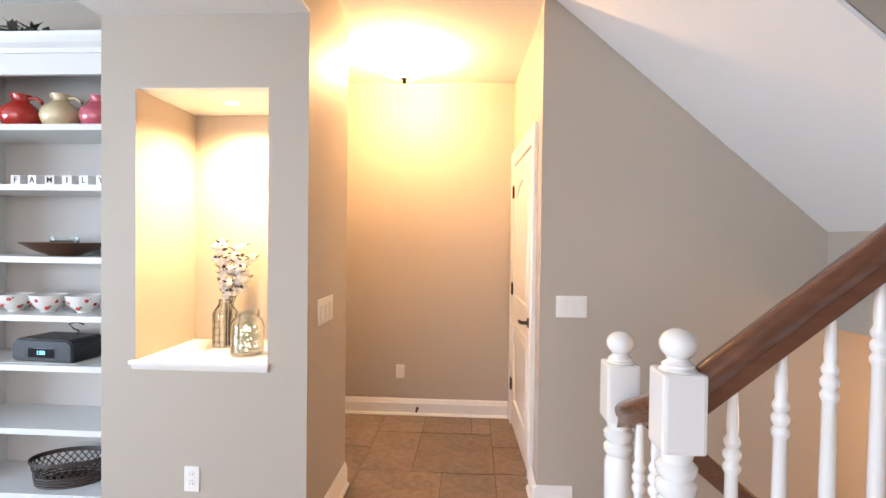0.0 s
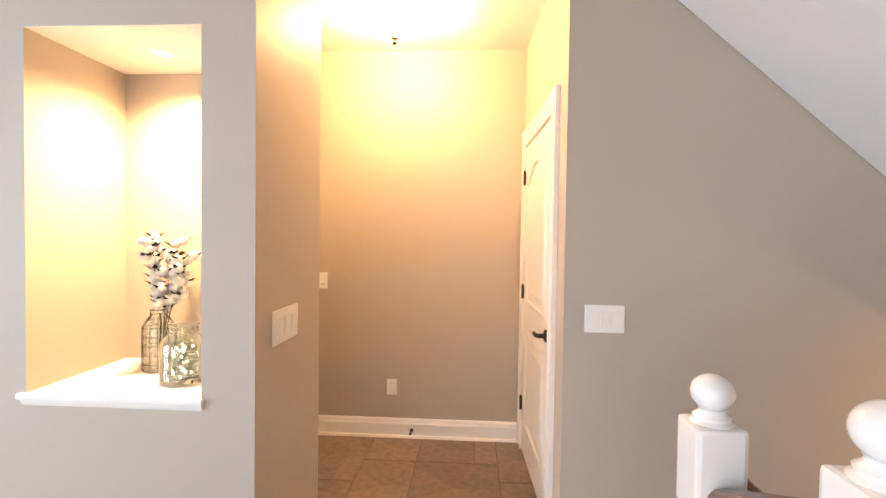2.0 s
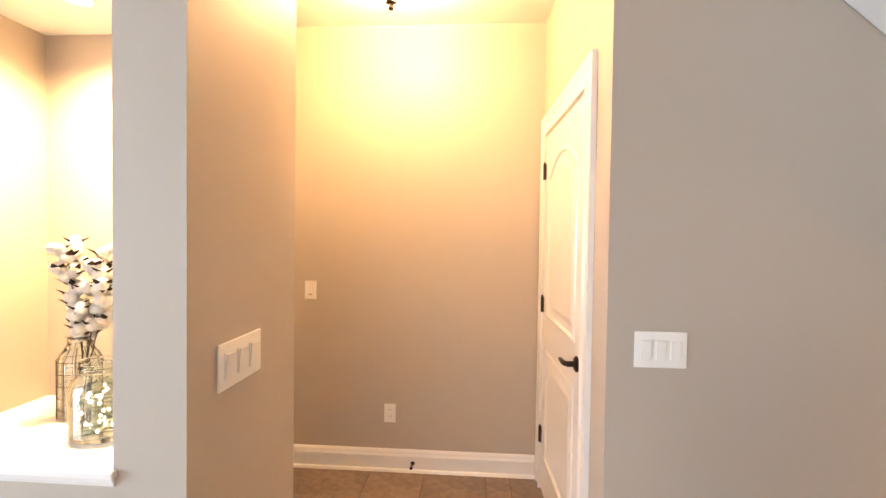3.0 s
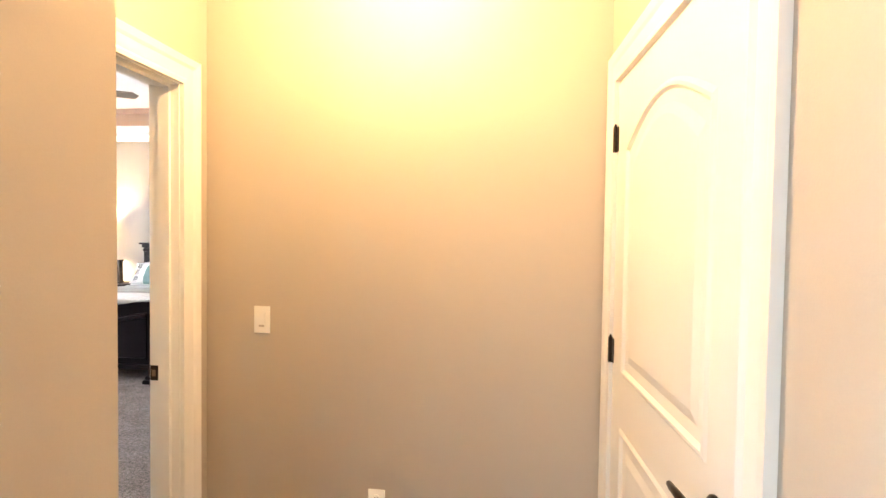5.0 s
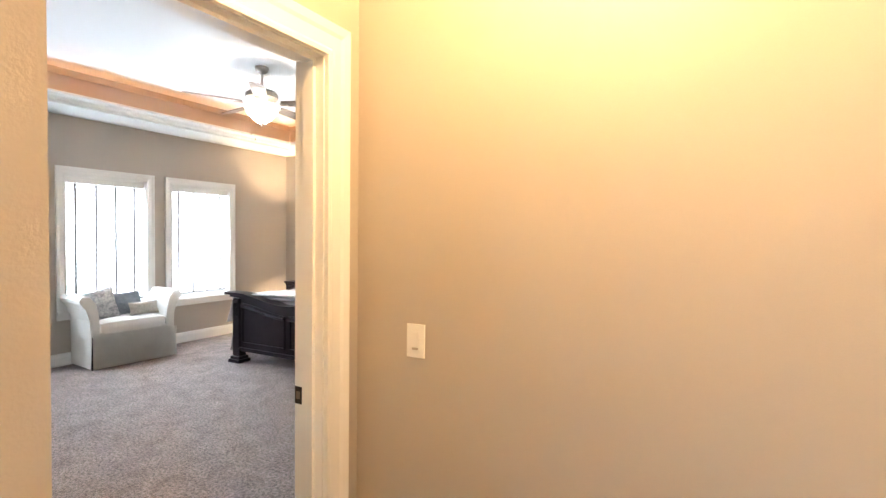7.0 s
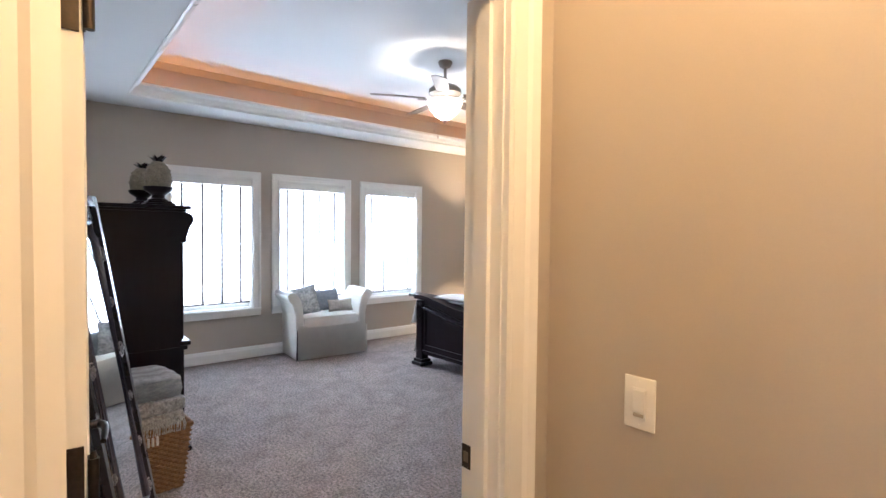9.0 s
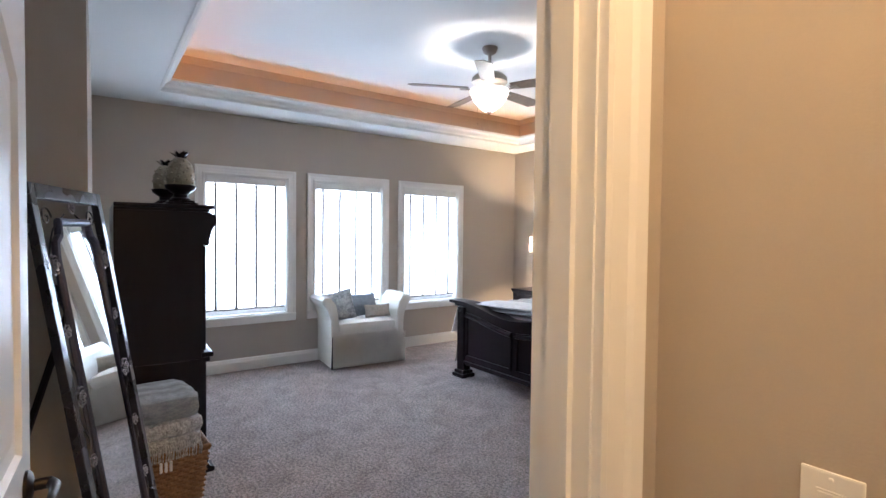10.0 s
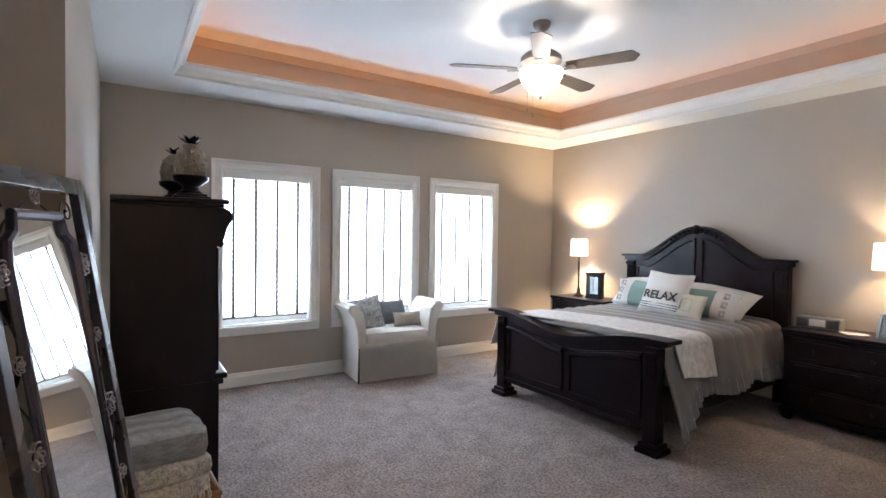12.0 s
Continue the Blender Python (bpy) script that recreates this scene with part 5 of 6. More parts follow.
# ---- nightstands and what stands on them ----
def nightstand(label, x0, x1):
    e = thing("nightstand", label, "nightstand", None, "nightstands beside the bed")
    y0, y1, h = 7.985, 8.43, 0.75
    bm = bmesh.new()
    box(bm, x0 - 0.02, x1 + 0.02, y0 - 0.025, y1, h - 0.03, h, 0.008)
    box(bm, x0 - 0.008, x1 + 0.008, y0 - 0.012, y1, h - 0.05, h - 0.03, 0.006)
    part("top", bm, M_DARK, e)
    bm = bmesh.new()
    box(bm, x0, x1, y0, y1, 0.09, h - 0.05)
    part("body", bm, M_DARK, e)
    bm = bmesh.new()
    box(bm, x0 - 0.02, x1 + 0.02, y0 - 0.022, y1, 0.05, 0.10, 0.008)
    part("plinth", bm, M_DARK, e)
    for x in (x0 + 0.03, x1 - 0.03):
        for y in (y0 + 0.02, y1 - 0.06):
            bm = bmesh.new()
            lathe(bm, [(0, 0), (0.035, 0), (0.05, 0.025), (0.04, 0.05), (0, 0.05)], 14, pose(x, y, 0))
            part("bun_foot", bm, M_DARK, e, smooth=True)
    hh = (h - 0.05 - 0.11) / 3
    for k in range(3):
        bm = bmesh.new()
        z0 = 0.115 + hh * k
        box(bm, x0 + 0.05, x1 - 0.05, y0 - 0.014, y0, z0, z0 + hh - 0.02, 0.006)
        box(bm, x0 + 0.075, x1 - 0.075, y0 - 0.019, y0 - 0.013, z0 + 0.02, z0 + hh - 0.04, 0.004)
        drawer = part("drawer_front", bm, M_DARK, e)
        for x in (x0 + 0.22, x1 - 0.22):
            bm = bmesh.new()
            lathe(bm, [(0, 0), (0.006, 0), (0.006, 0.012), (0.014, 0.018), (0.012, 0.026), (0, 0.028)], 12, pose(x, y0 - 0.018, z0 + hh / 2 - 0.01, 90))
            part("knob", bm, M_BRONZE, drawer, smooth=True)
    return h


NT = nightstand("espresso nightstand in the window corner", -5.37, -4.60)
nightstand("espresso three-drawer nightstand on the door side", -2.70, -1.88)
M_LAMPSHADE = sheer("cream_drum_shade", (0.92, 0.86, 0.76), 0.12)


def table_lamp(x, y):
    e = thing("table_lamp", "slim bronze table lamp with a lit drum shade", "table lamp", pose(x, y, NT), "lit bedside lamps")
    bm = bmesh.new()
    lathe(bm, [(0, 0), (0.062, 0), (0.066, 0.012), (0.05, 0.02), (0.03, 0.035), (0.02, 0.06), (0.028, 0.075), (0.018, 0.09), (0.011, 0.12), (0.010, 0.30), (0.014, 0.36), (0.010, 0.40), (0.015, 0.42), (0.008, 0.44), (0.006, 0.56), (0, 0.56)], 24)
    part("stem", bm, M_BRONZE, e, smooth=True)
    bm = bmesh.new()
    lathe(bm, [(0.106, 0.515), (0.098, 0.725), (0.096, 0.725), (0.104, 0.515), (0.106, 0.515)], 36)
    shade = part("shade", bm, M_LAMPSHADE, e, "lit cream drum shade", True)
    bm = bmesh.new()
    for a in (0, 120, 240):
        tube(bm, [(0, 0, 0.70), (0.097 * math.cos(radians(a)), 0.097 * math.sin(radians(a)), 0.715)], 0.0018, 5)
    tube(bm, [(0, 0, 0.54), (0, 0, 0.72)], 0.0018, 5)
    part("harp", bm, M_BRONZE, shade)


table_lamp(-5.13, 8.20)
table_lamp(-2.115, 8.28)
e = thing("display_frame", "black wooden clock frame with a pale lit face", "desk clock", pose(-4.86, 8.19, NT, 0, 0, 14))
bm = bmesh.new()
box(bm, -0.10, 0.10, -0.06, 0.06, 0, 0.03, 0.006)
for q4 in ((-0.095, -0.06, -0.05, 0.05, 0.03, 0.30), (0.06, 0.095, -0.05, 0.05, 0.03, 0.30), (-0.06, 0.06, -0.05, 0.05, 0.265, 0.30), (-0.06, 0.06, -0.05, 0.05, 0.03, 0.055), (-0.06, 0.06, 0.0, 0.05, 0.055, 0.265)):
    box(bm, *q4)
box(bm, -0.108, 0.108, -0.062, 0.058, 0.30, 0.322, 0.006)
part("case", bm, M_BLACK, e)
bm = bmesh.new()
box(bm, -0.06, 0.06, -0.006, -0.001, 0.055, 0.265)
part("screen", bm, glowing("pale_blue_screen", (0.42, 0.62, 0.72), 0.7), e, "pale blue lit face")
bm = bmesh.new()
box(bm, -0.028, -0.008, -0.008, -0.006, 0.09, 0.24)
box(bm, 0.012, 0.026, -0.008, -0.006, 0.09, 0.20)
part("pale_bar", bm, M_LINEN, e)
e = thing("table_radio", "silver grey low table radio on the nightstand", "radio", pose(-2.53, 8.20, NT, 0, 0, 4))
M_SILVER = material("silver_grey_plastic", (0.20, 0.20, 0.195), 0.4, metal=0.3, vary=0.08, bump=0.02)
bm = bmesh.new()
box(bm, -0.155, 0.155, -0.06, 0.06, 0.004, 0.10, 0.012)
part("case", bm, M_SILVER, e)
bm = bmesh.new()
box(bm, -0.055, 0.055, -0.0635, -0.059, 0.03, 0.085, 0.002)
part("dial_panel", bm, M_LINEN, e)
for s in (-1, 1):
    bm = bmesh.new()
    for i in range(7):
        box(bm, s * 0.105 - 0.038, s * 0.105 + 0.038, -0.0625, -0.0595, 0.022 + 0.009 * i, 0.027 + 0.009 * i)
    part("speaker_grille", bm, M_BLACK, e)
e = thing("trinket_dish", "small white oval trinket dish", "dish", pose(-2.265, 8.10, NT) @ Matrix.Diagonal((1.35, 0.9, 1, 1)))
bm = bmesh.new()
lathe(bm, [(0, 0), (0.055, 0), (0.075, 0.018), (0.071, 0.018), (0.05, 0.006), (0, 0.005)], 28)
part("dish", bm, M_CHINA, e, smooth=True)
e = thing("photo_frame", "pale matted photo in a leaning dark easel", "photo frame", pose(-2.03, 8.07, NT + 0.002, -14, 0, -18))
bm = bmesh.new()
for q4 in ((-0.11, -0.088, -0.01, 0.008, 0, 0.19), (0.088, 0.11, -0.01, 0.008, 0, 0.19), (-0.088, 0.088, -0.01, 0.008, 0, 0.022), (-0.088, 0.088, -0.01, 0.008, 0.168, 0.19)):
    box(bm, *q4, bevel=0.003)
part("frame", bm, M_SILVER, e)
bm = bmesh.new()
box(bm, -0.088, 0.088, -0.002, 0.006, 0.022, 0.168)
part("picture", bm, M_PRINT, e)
bm = bmesh.new()
tube(bm, [(-0.08, 0.01, 0.15), (-0.10, 0.07, 0.017)], 0.006, 6)
tube(bm, [(0.08, 0.01, 0.15), (0.10, 0.07, 0.017)], 0.006, 6)
part("easel", bm, M_BLACK, e)


# ---- window bench ----
M_SLIP = material("ivory_damask_slipcover", (0.70, 0.675, 0.62), 0.8, vary=0.08, scale=9, grain=180, bump=0.2, sheen=0.2)
bench = thing("window_bench", "ivory slipcovered bench with rolled arms and a skirt", "bench", pose(-5.577, 5.738, 0, 0, 0, 86) @ Matrix.Diagonal((1, 1, 1.09, 1)))
# local x along the window wall, -y to the room
hw, dp = 0.35, 0.25
full = hw + 0.088
bm = bmesh.new()
n = 16
rows = []
for z, o in ((0.012, 0.014), (0.10, 0.010), (0.22, 0.004), (0.33, 0.0)):
    rows.append([bm.verts.new((-full + 2 * full * i / n, -dp - 0.014 - o - 0.003 * math.sin(i * 2.1), z)) for i in range(n + 1)])
for a, b in zip(rows, rows[1:]):
    for i in range(n):
        bm.faces.new((a[i], a[i + 1], b[i + 1], b[i]))
bmesh.ops.solidify(bm, geom=bm.faces[:], thickness=0.008)
part("skirt", bm, M_SLIP, bench, smooth=True)
bm = bmesh.new()
box(bm, -hw, hw, -dp + 0.004, dp, 0.012, 0.36)
part("base", bm, M_SLIP, bench)
bm = bmesh.new()
vs = box(bm, -hw + 0.005, hw - 0.005, -dp - 0.006, dp, 0.335, 0.455, 0.045)
for v in vs:
    if v.co.z > 0.42:
        v.co.z += 0.02 * (1 - (v.co.x / hw) ** 2)
part("seat_cushion", bm, M_SLIP, bench, smooth=True)
for s in (-1, 1):
    bm = bmesh.new()
    out = [(0.0, 0.012), (0.085, 0.012), (0.085, 0.30), (0.092, 0.48), (0.13, 0.60), (0.178, 0.655), (0.188, 0.690), (0.160, 0.722), (0.095, 0.718), (0.035, 0.65), (0.010, 0.55), (0.0, 0.44)]
    vs = prism(bm, [(s * (hw + x), z) for x, z in out], 2 * dp + 0.02, pose(0, -dp - 0.012, 0))
    bmesh.ops.bevel(bm, geom=[e2 for e2 in bm.edges if abs(e2.verts[0].co.y - e2.verts[1].co.y) < 1e-4], offset=0.012, segments=2, affect="EDGES")
    part("arm", bm, M_SLIP, bench, "flared rolled arm")
    bm = bmesh.new()
    prism(bm, [(s * full - 0.014, 0.012), (s * full + 0.006, 0.012), (s * full + 0.003, 0.33), (s * full - 0.003, 0.33)], 0.0045, pose(0, -dp - 0.046, 0))
    part("leg" if s < 0 else "pleat", bm, M_DARK if s < 0 else M_SLIP, bench, "dark leg showing at the open pleat" if s < 0 else "closed corner pleat")
pillow("grey and white printed square pillow leaning on the arm", 0.36, 0.36, 0.12, Matrix.Translation((-5.58, 5.46, 0.66)) @ pose(0, 0, 0, -20, -14, 62), M_PRINT, 11, "bench pillows")
pillow("slate grey pillow lying against the window", 0.42, 0.30, 0.12, Matrix.Translation((-5.70, 5.80, 0.635)) @ pose(0, 0, 0, -32, 0, 88), material("slate_cloth", (0.16, 0.18, 0.20), 0.85, vary=0.25, scale=25, bump=0.15), 12, "bench pillows")
pillow("small taupe lumbar pillow on the bench", 0.32, 0.15, 0.09, Matrix.Translation((-5.52, 5.93, 0.58)) @ pose(0, 0, 0, -20, 0, 84), material("taupe_knit", (0.36, 0.32, 0.27), 0.9, vary=0.25, scale=40, bump=0.4), 13, "bench pillows")


# ---- armoire ----
ax0, ax1, ay0, ay1 = -4.60, -3.58, 3.27, 3.728
arm = thing("armoire", "tall espresso wooden armoire with carved corners", "armoire", Matrix.Diagonal((1, 1, 0.986, 1)))
bm = bmesh.new()
box(bm, ax0, ax1, ay0, ay1, 0.72, 1.635)
part("upper_body", bm, M_DARK, arm)
bm = bmesh.new()
box(bm, ax0 - 0.002, ax1 + 0.002, ay0, ay1 + 0.012, 0.10, 0.72)
part("lower_body", bm, M_DARK, arm)
bm = bmesh.new()
box(bm, ax0 - 0.010, ax1 + 0.010, ay1 - 0.015, ay1 + 0.055, 0.728, 0.760, 0.010)
box(bm, ax0 - 0.005, ax1 + 0.005, ay1 - 0.010, ay1 + 0.035, 0.700, 0.728, 0.006)
part("waist_moulding", bm, M_DARK, arm)
bm = bmesh.new()
box(bm, ax0 - 0.008, ax1 + 0.006, ay0, ay1 + 0.035, 1.632, 1.650, 0.005)
box(bm, ax0 - 0.02, ax1 + 0.014, ay0, ay1 + 0.060, 1.650, 1.675, 0.007)
part("cornice", bm, M_DARK, arm, "stepped moulded cornice")
for x in (ax1 - 0.05, ax0 + 0.05):
    bm = bmesh.new()
    for j in range(4):
        tube(bm, [(x - 0.03 + 0.02 * j, ay1 + 0.006, 0.77), (x - 0.03 + 0.02 * j, ay1 + 0.006, 1.42)], 0.009, 8)
    part("fluted_column", bm, M_DARK, arm, smooth=True)
    bm = bmesh.new()
    out = [(0.0, 1.632), (0.040, 1.630), (0.066, 1.615), (0.078, 1.590), (0.076, 1.565), (0.062, 1.545), (0.050, 1.52), (0.040, 1.48), (0.030, 1.455), (0.038, 1.44), (0.024, 1.422), (0.0, 1.43)]
    prism(bm, out, 0.09, Matrix.Translation((x + 0.045, ay1, 0)) @ pose(0, 0, 0, 0, 0, 90))
    part("corbel", bm, M_DARK, arm, "carved scroll corbel")
    bm = bmesh.new()
    out = [(0.0, 0.13), (0.030, 0.13), (0.042, 0.10), (0.040, 0.06), (0.055, 0.035), (0.075, 0.03), (0.080, 0.012), (0.07, 0.0), (0.0, 0.0)]
    prism(bm, out, 0.10, Matrix.Translation((x + 0.055, ay1 - 0.02, 0)) @ pose(0, 0, 0, 0, 0, 90))
    part("scroll_foot", bm, M_DARK, arm)
    bm = bmesh.new()
    box(bm, x - 0.05, x + 0.06, ay0 + 0.01, ay0 + 0.10, 0.0, 0.10, 0.01)
    part("back_foot", bm, M_DARK, arm)
bm = bmesh.new()
box(bm, ax0 - 0.015, ax1 + 0.015, ay0, ay1 + 0.02, 0.10, 0.15, 0.006)
part("base_moulding", bm, M_DARK, arm)
for x0, x1 in ((ax0 + 0.11, (ax0 + ax1) / 2 - 0.004), ((ax0 + ax1) / 2 + 0.004, ax1 - 0.11)):
    bm = bmesh.new()
    box(bm, x0, x1, ay1, ay1 + 0.02, 0.76, 1.57, 0.005)
    box(bm, x0 + 0.06, x1 - 0.06, ay1 + 0.018, ay1 + 0.026, 0.83, 1.50, 0.006)
    part("door", bm, M_DARK, arm)
    bm = bmesh.new()
    box(bm, x0, x1, ay1 + 0.012, ay1 + 0.03, 0.17, 0.66, 0.006)
    drawer = part("drawer", bm, M_DARK, arm)
    for z in (0.30, 0.53):
        bm = bmesh.new()
        lathe(bm, [(0, 0), (0.006, 0), (0.006, 0.014), (0.016, 0.02), (0.013, 0.03), (0, 0.032)], 12, pose((x0 + x1) / 2, ay1 + 0.028, z, -90))
        part("knob", bm, M_PEWTER, drawer, smooth=True)

M_PINE = material("cream_crackle_ceramic", (0.27, 0.235, 0.175), 0.55, vary=0.3, scale=30, grain=90, bump=0.3)
for k, (x, y, s) in enumerate(((-3.75, 3.625, 0.90), (-4.06, 3.575, 0.84))):
    e = thing("pineapple_finial", "cream pineapple ornament on a dark pedestal", "ornament", pose(x, y, 1.6515) @ Matrix.Scale(s, 4), "pineapple ornaments")
    bm = bmesh.new()
    box(bm, -0.098, 0.098, -0.098, 0.098, 0, 0.018, 0.004)
    box(bm, -0.080, 0.080, -0.080, 0.080, 0.018, 0.034, 0.004)
    lathe(bm, [(0, 0.03), (0.062, 0.03), (0.066, 0.044), (0.046, 0.058), (0.044, 0.078), (0.066, 0.094), (0.092, 0.112), (0.100, 0.136), (0.097, 0.140), (0.078, 0.128), (0, 0.12)], 26)
    part("pedestal", bm, M_DARK, e, smooth=True)
    bm = bmesh.new()
    lathe(bm, [(0, 0.115), (0.062, 0.12), (0.084, 0.15), (0.090, 0.19), (0.086, 0.235), (0.070, 0.285), (0.040, 0.325), (0, 0.335)], 28)
    fruit = part("fruit", bm, M_PINE, e, smooth=True)
    for j in range(44):
        a = j * 2.39996
        u = (j + 0.5) / 44
        z = 0.145 + 0.165 * u
        rr = 0.089 * math.cos(math.asin(min(1, abs(z - 0.19) / (0.148 if z > 0.19 else 0.09))))
        bm = bmesh.new()
        lathe(bm, [(0, 0.009), (0.006, 0.005), (0.013, 0)], 4, Matrix.Translation((rr * math.cos(a), rr * math.sin(a), z)) @ Vector((math.cos(a), math.sin(a), (z - 0.19) * 5)).to_track_quat("Z", "Y").to_matrix().to_4x4())
        part("scale", bm, M_PINE, fruit)
    for j in range(13):
        a = j * 2.4
        t2 = 0.25 + 0.75 * j / 13
        bm = bmesh.new()
        d = Vector((math.cos(a) * (1.1 - t2), math.sin(a) * (1.1 - t2), 0.6 + 0.6 * t2)).normalized()
        q5 = d.cross(Vector((0.1, 0.2, 1))).normalized() * 0.012
        c = Vector((0.02 * math.cos(a), 0.02 * math.sin(a), 0.328))
        v = [bm.verts.new(p) for p in (c - q5, c + d * 0.026 - q5 * 1.5, c + d * 0.056 + Vector((math.cos(a), math.sin(a), -0.3)) * 0.014, c + d * 0.026 + q5 * 1.5, c + q5)]
        bm.faces.new(v)
        bmesh.ops.solidify(bm, geom=bm.faces[:], thickness=0.004)
        part("crown_leaf", bm, M_DARK, fruit)


# ---- easel mirror ----
MW, MH, LEAN = 0.54, 1.66, 9.3
at = Matrix.Translation((-2.217, 3.253, 0.0)) @ pose(0, 0, 0, 0, 0, 159.4) @ pose(0, 0, 0, -LEAN)
M_IRON = material("dark_gunmetal_frame", (0.022, 0.018, 0.024), 0.28, metal=0.2, vary=0.3, scale=8, grain=60, bump=0.03, coat=0.5)
M_MIRROR = bpy.data.materials.new("mirror_glass")
M_BEVEL = material("brushed_blue_steel", (0.085, 0.08, 0.105), 0.32, metal=0.6, vary=0.2, scale=12, bump=0.02)
M_MIRROR.use_nodes = True
pb2 = M_MIRROR.node_tree.nodes["Principled BSDF"]
pb2.inputs["Base Color"].default_value, pb2.inputs["Metallic"].default_value, pb2.inputs["Roughness"].default_value = (0.86, 0.88, 0.88, 1), 1.0, 0.02
mir = thing("floor_mirror", "tall easel mirror in a dark scrolled metal frame", "mirror", at)
fw = 0.036
bm = bmesh.new()
box(bm, 0, fw, -0.014, 0.014, 0.0, MH, 0.003)
box(bm, MW - fw, MW, -0.014, 0.014, 0.0, MH, 0.003)
box(bm, fw, MW - fw, -0.014, 0.014, MH - 0.05, MH, 0.003)
box(bm, fw, MW - fw, -0.014, 0.014, 0.10, 0.15, 0.003)
rim = part("outer_frame", bm, M_IRON, mir)
ix0, ix1, iz0, iz1 = fw + 0.068, MW - fw - 0.068, 0.22, MH - 0.125
inner = [(ix0, iz0), (ix1, iz0), (ix1, iz1 - 0.13), (ix1 - 0.012, iz1 - 0.075), (ix1 - 0.045, iz1 - 0.05), (ix1 - 0.055, iz1), (ix0 + 0.055, iz1), (ix0 + 0.045, iz1 - 0.05), (ix0 + 0.012, iz1 - 0.075), (ix0, iz1 - 0.13)]
bm = bmesh.new()
prism(bm, inner, 0.006, pose(0, -0.002, 0))
part("mirror_glass", bm, M_MIRROR, mir, "clear mirror glass with notched top")
bm = bmesh.new()
tube(bm, [(x, -0.006, z) for x, z in inner] + [(inner[0][0], -0.006, inner[0][1])], 0.014, 8)
part("inner_frame", bm, M_BEVEL, mir, "brushed steel inner frame")
M_ROSETTE = material("silvered_rosette", (0.34, 0.31, 0.32), 0.3, metal=0.7, vary=0.2, scale=60, bump=0.1)
ROSES = [(0.253, 1), (0.48, 0), (0.707, 0), (0.933, 1), (1.16, 0), (1.386, 1)]
spots = [(x, z, big) for z, big in ROSES for x in (fw + 0.034, MW - fw - 0.034)] + [(MW / 2, MH - 0.072, 0)]
for x, z, big in spots:
    k = 1.15 if big else 0.75
    bm = bmesh.new()
    for ring, n_p, r_p, lift in ((0.021, 7, 0.0105, -0.006), (0.010, 5, 0.0075, -0.012)):
        for j in range(n_p):
            a = 2 * math.pi * j / n_p
            cx, cz = x + ring * k * math.cos(a), z + ring * k * math.sin(a)
            tube(bm, [(cx + r_p * k * math.cos(b), lift - 0.004 * math.cos(b - a), cz + r_p * k * math.sin(b)) for b in [2 * math.pi * i / 8 for i in range(9)]], 0.0024 * k, 5)
    lathe(bm, [(0, 0.016), (0.005 * k, 0.013), (0.007 * k, 0)], 8, pose(x, -0.006, z, 90))
    part("rosette", bm, M_ROSETTE, rim, "silvered flower rosette", True)
for s, xc in ((1, fw + 0.034), (-1, MW - fw - 0.034)):
    for z0 in (0.366, 0.593, 0.82, 1.046, 1.273):
        bm = bmesh.new()
        pts = [(xc + s * 0.026 * math.sin(2 * math.pi * u), 0.0, z0 - 0.1135 + 0.227 * u) for u in [i / 16 for i in range(17)]]
        tube(bm, pts, 0.0028, 5)
        part("scroll_wire", bm, M_IRON, rim)
    bm = bmesh.new()
    tube(bm, [(xc + s * (0.03 + 0.035 * (1 - i / 22) * math.cos(i * 0.42)), 0.0, MH - 0.11 + 0.04 * (1 - i / 22) * math.sin(i * 0.42)) for i in range(22)], 0.003, 5)
    tube(bm, [(xc, 0, MH - 0.25), (xc + s * 0.02, 0, MH - 0.2), (xc + s * 0.06, 0, MH - 0.15), (MW / 2 - s * 0.04, 0, MH - 0.095)], 0.003, 5)
    part("corner_scroll", bm, M_IRON, rim, "curled wire scroll")
bm = bmesh.new()
hinv = pose(0, 0, 0, LEAN)
tube(bm, [(MW / 2, 0.016, MH - 0.35), Vector((MW / 2, 0.0, 0.0)) + (hinv @ Vector((0, 0.62, 0.0)))], 0.013, 8)
box(bm, 0.05, MW - 0.05, 0.012, 0.020, MH - 0.40, MH - 0.34)
part("easel_leg", bm, M_DARK, mir)


# ---- basket and folded throw ----
M_WICKER = material("brown_woven_wicker", (0.25, 0.125, 0.055), 0.6, vary=0.45, scale=35, grain=120, bump=0.4)
bx, by, bw, bd, bh = -3.235, 3.452, 0.40, 0.39, 0.385
e = thing("wicker_basket", "brown wicker basket with a lined handle hole", "basket", pose(bx, by, 0, 0, 0, 4))
bm = bmesh.new()
box(bm, -bw / 2 + 0.05, bw / 2 - 0.05, -bd / 2 + 0.05, bd / 2 - 0.05, 0.0, 0.02)
part("base", bm, M_WICKER, e)
for i in range(26):
    z = 0.012 + 0.0140 * i
    k = 0.82 + 0.18 * i / 25
    bm = bmesh.new()
    pts = []
    for a, b, c, d in ((-1, -1, 1, -1), (1, -1, 1, 1), (1, 1, -1, 1), (-1, 1, -1, -1)):
        for j in range(14):
            u = j / 14
            x, y = (a + (c - a) * u) * bw / 2 * k, (b + (d - b) * u) * bd / 2 * k
            wv = 0.005 * (1 if (j + i) % 2 else -1)
            pts.append((x + (wv if a == c else 0), y + (wv if b == d else 0), z))
    pts.append(pts[0])
    tube(bm, pts, 0.008, 5)
    part("weave_strand", bm, M_WICKER, e)
bm = bmesh.new()
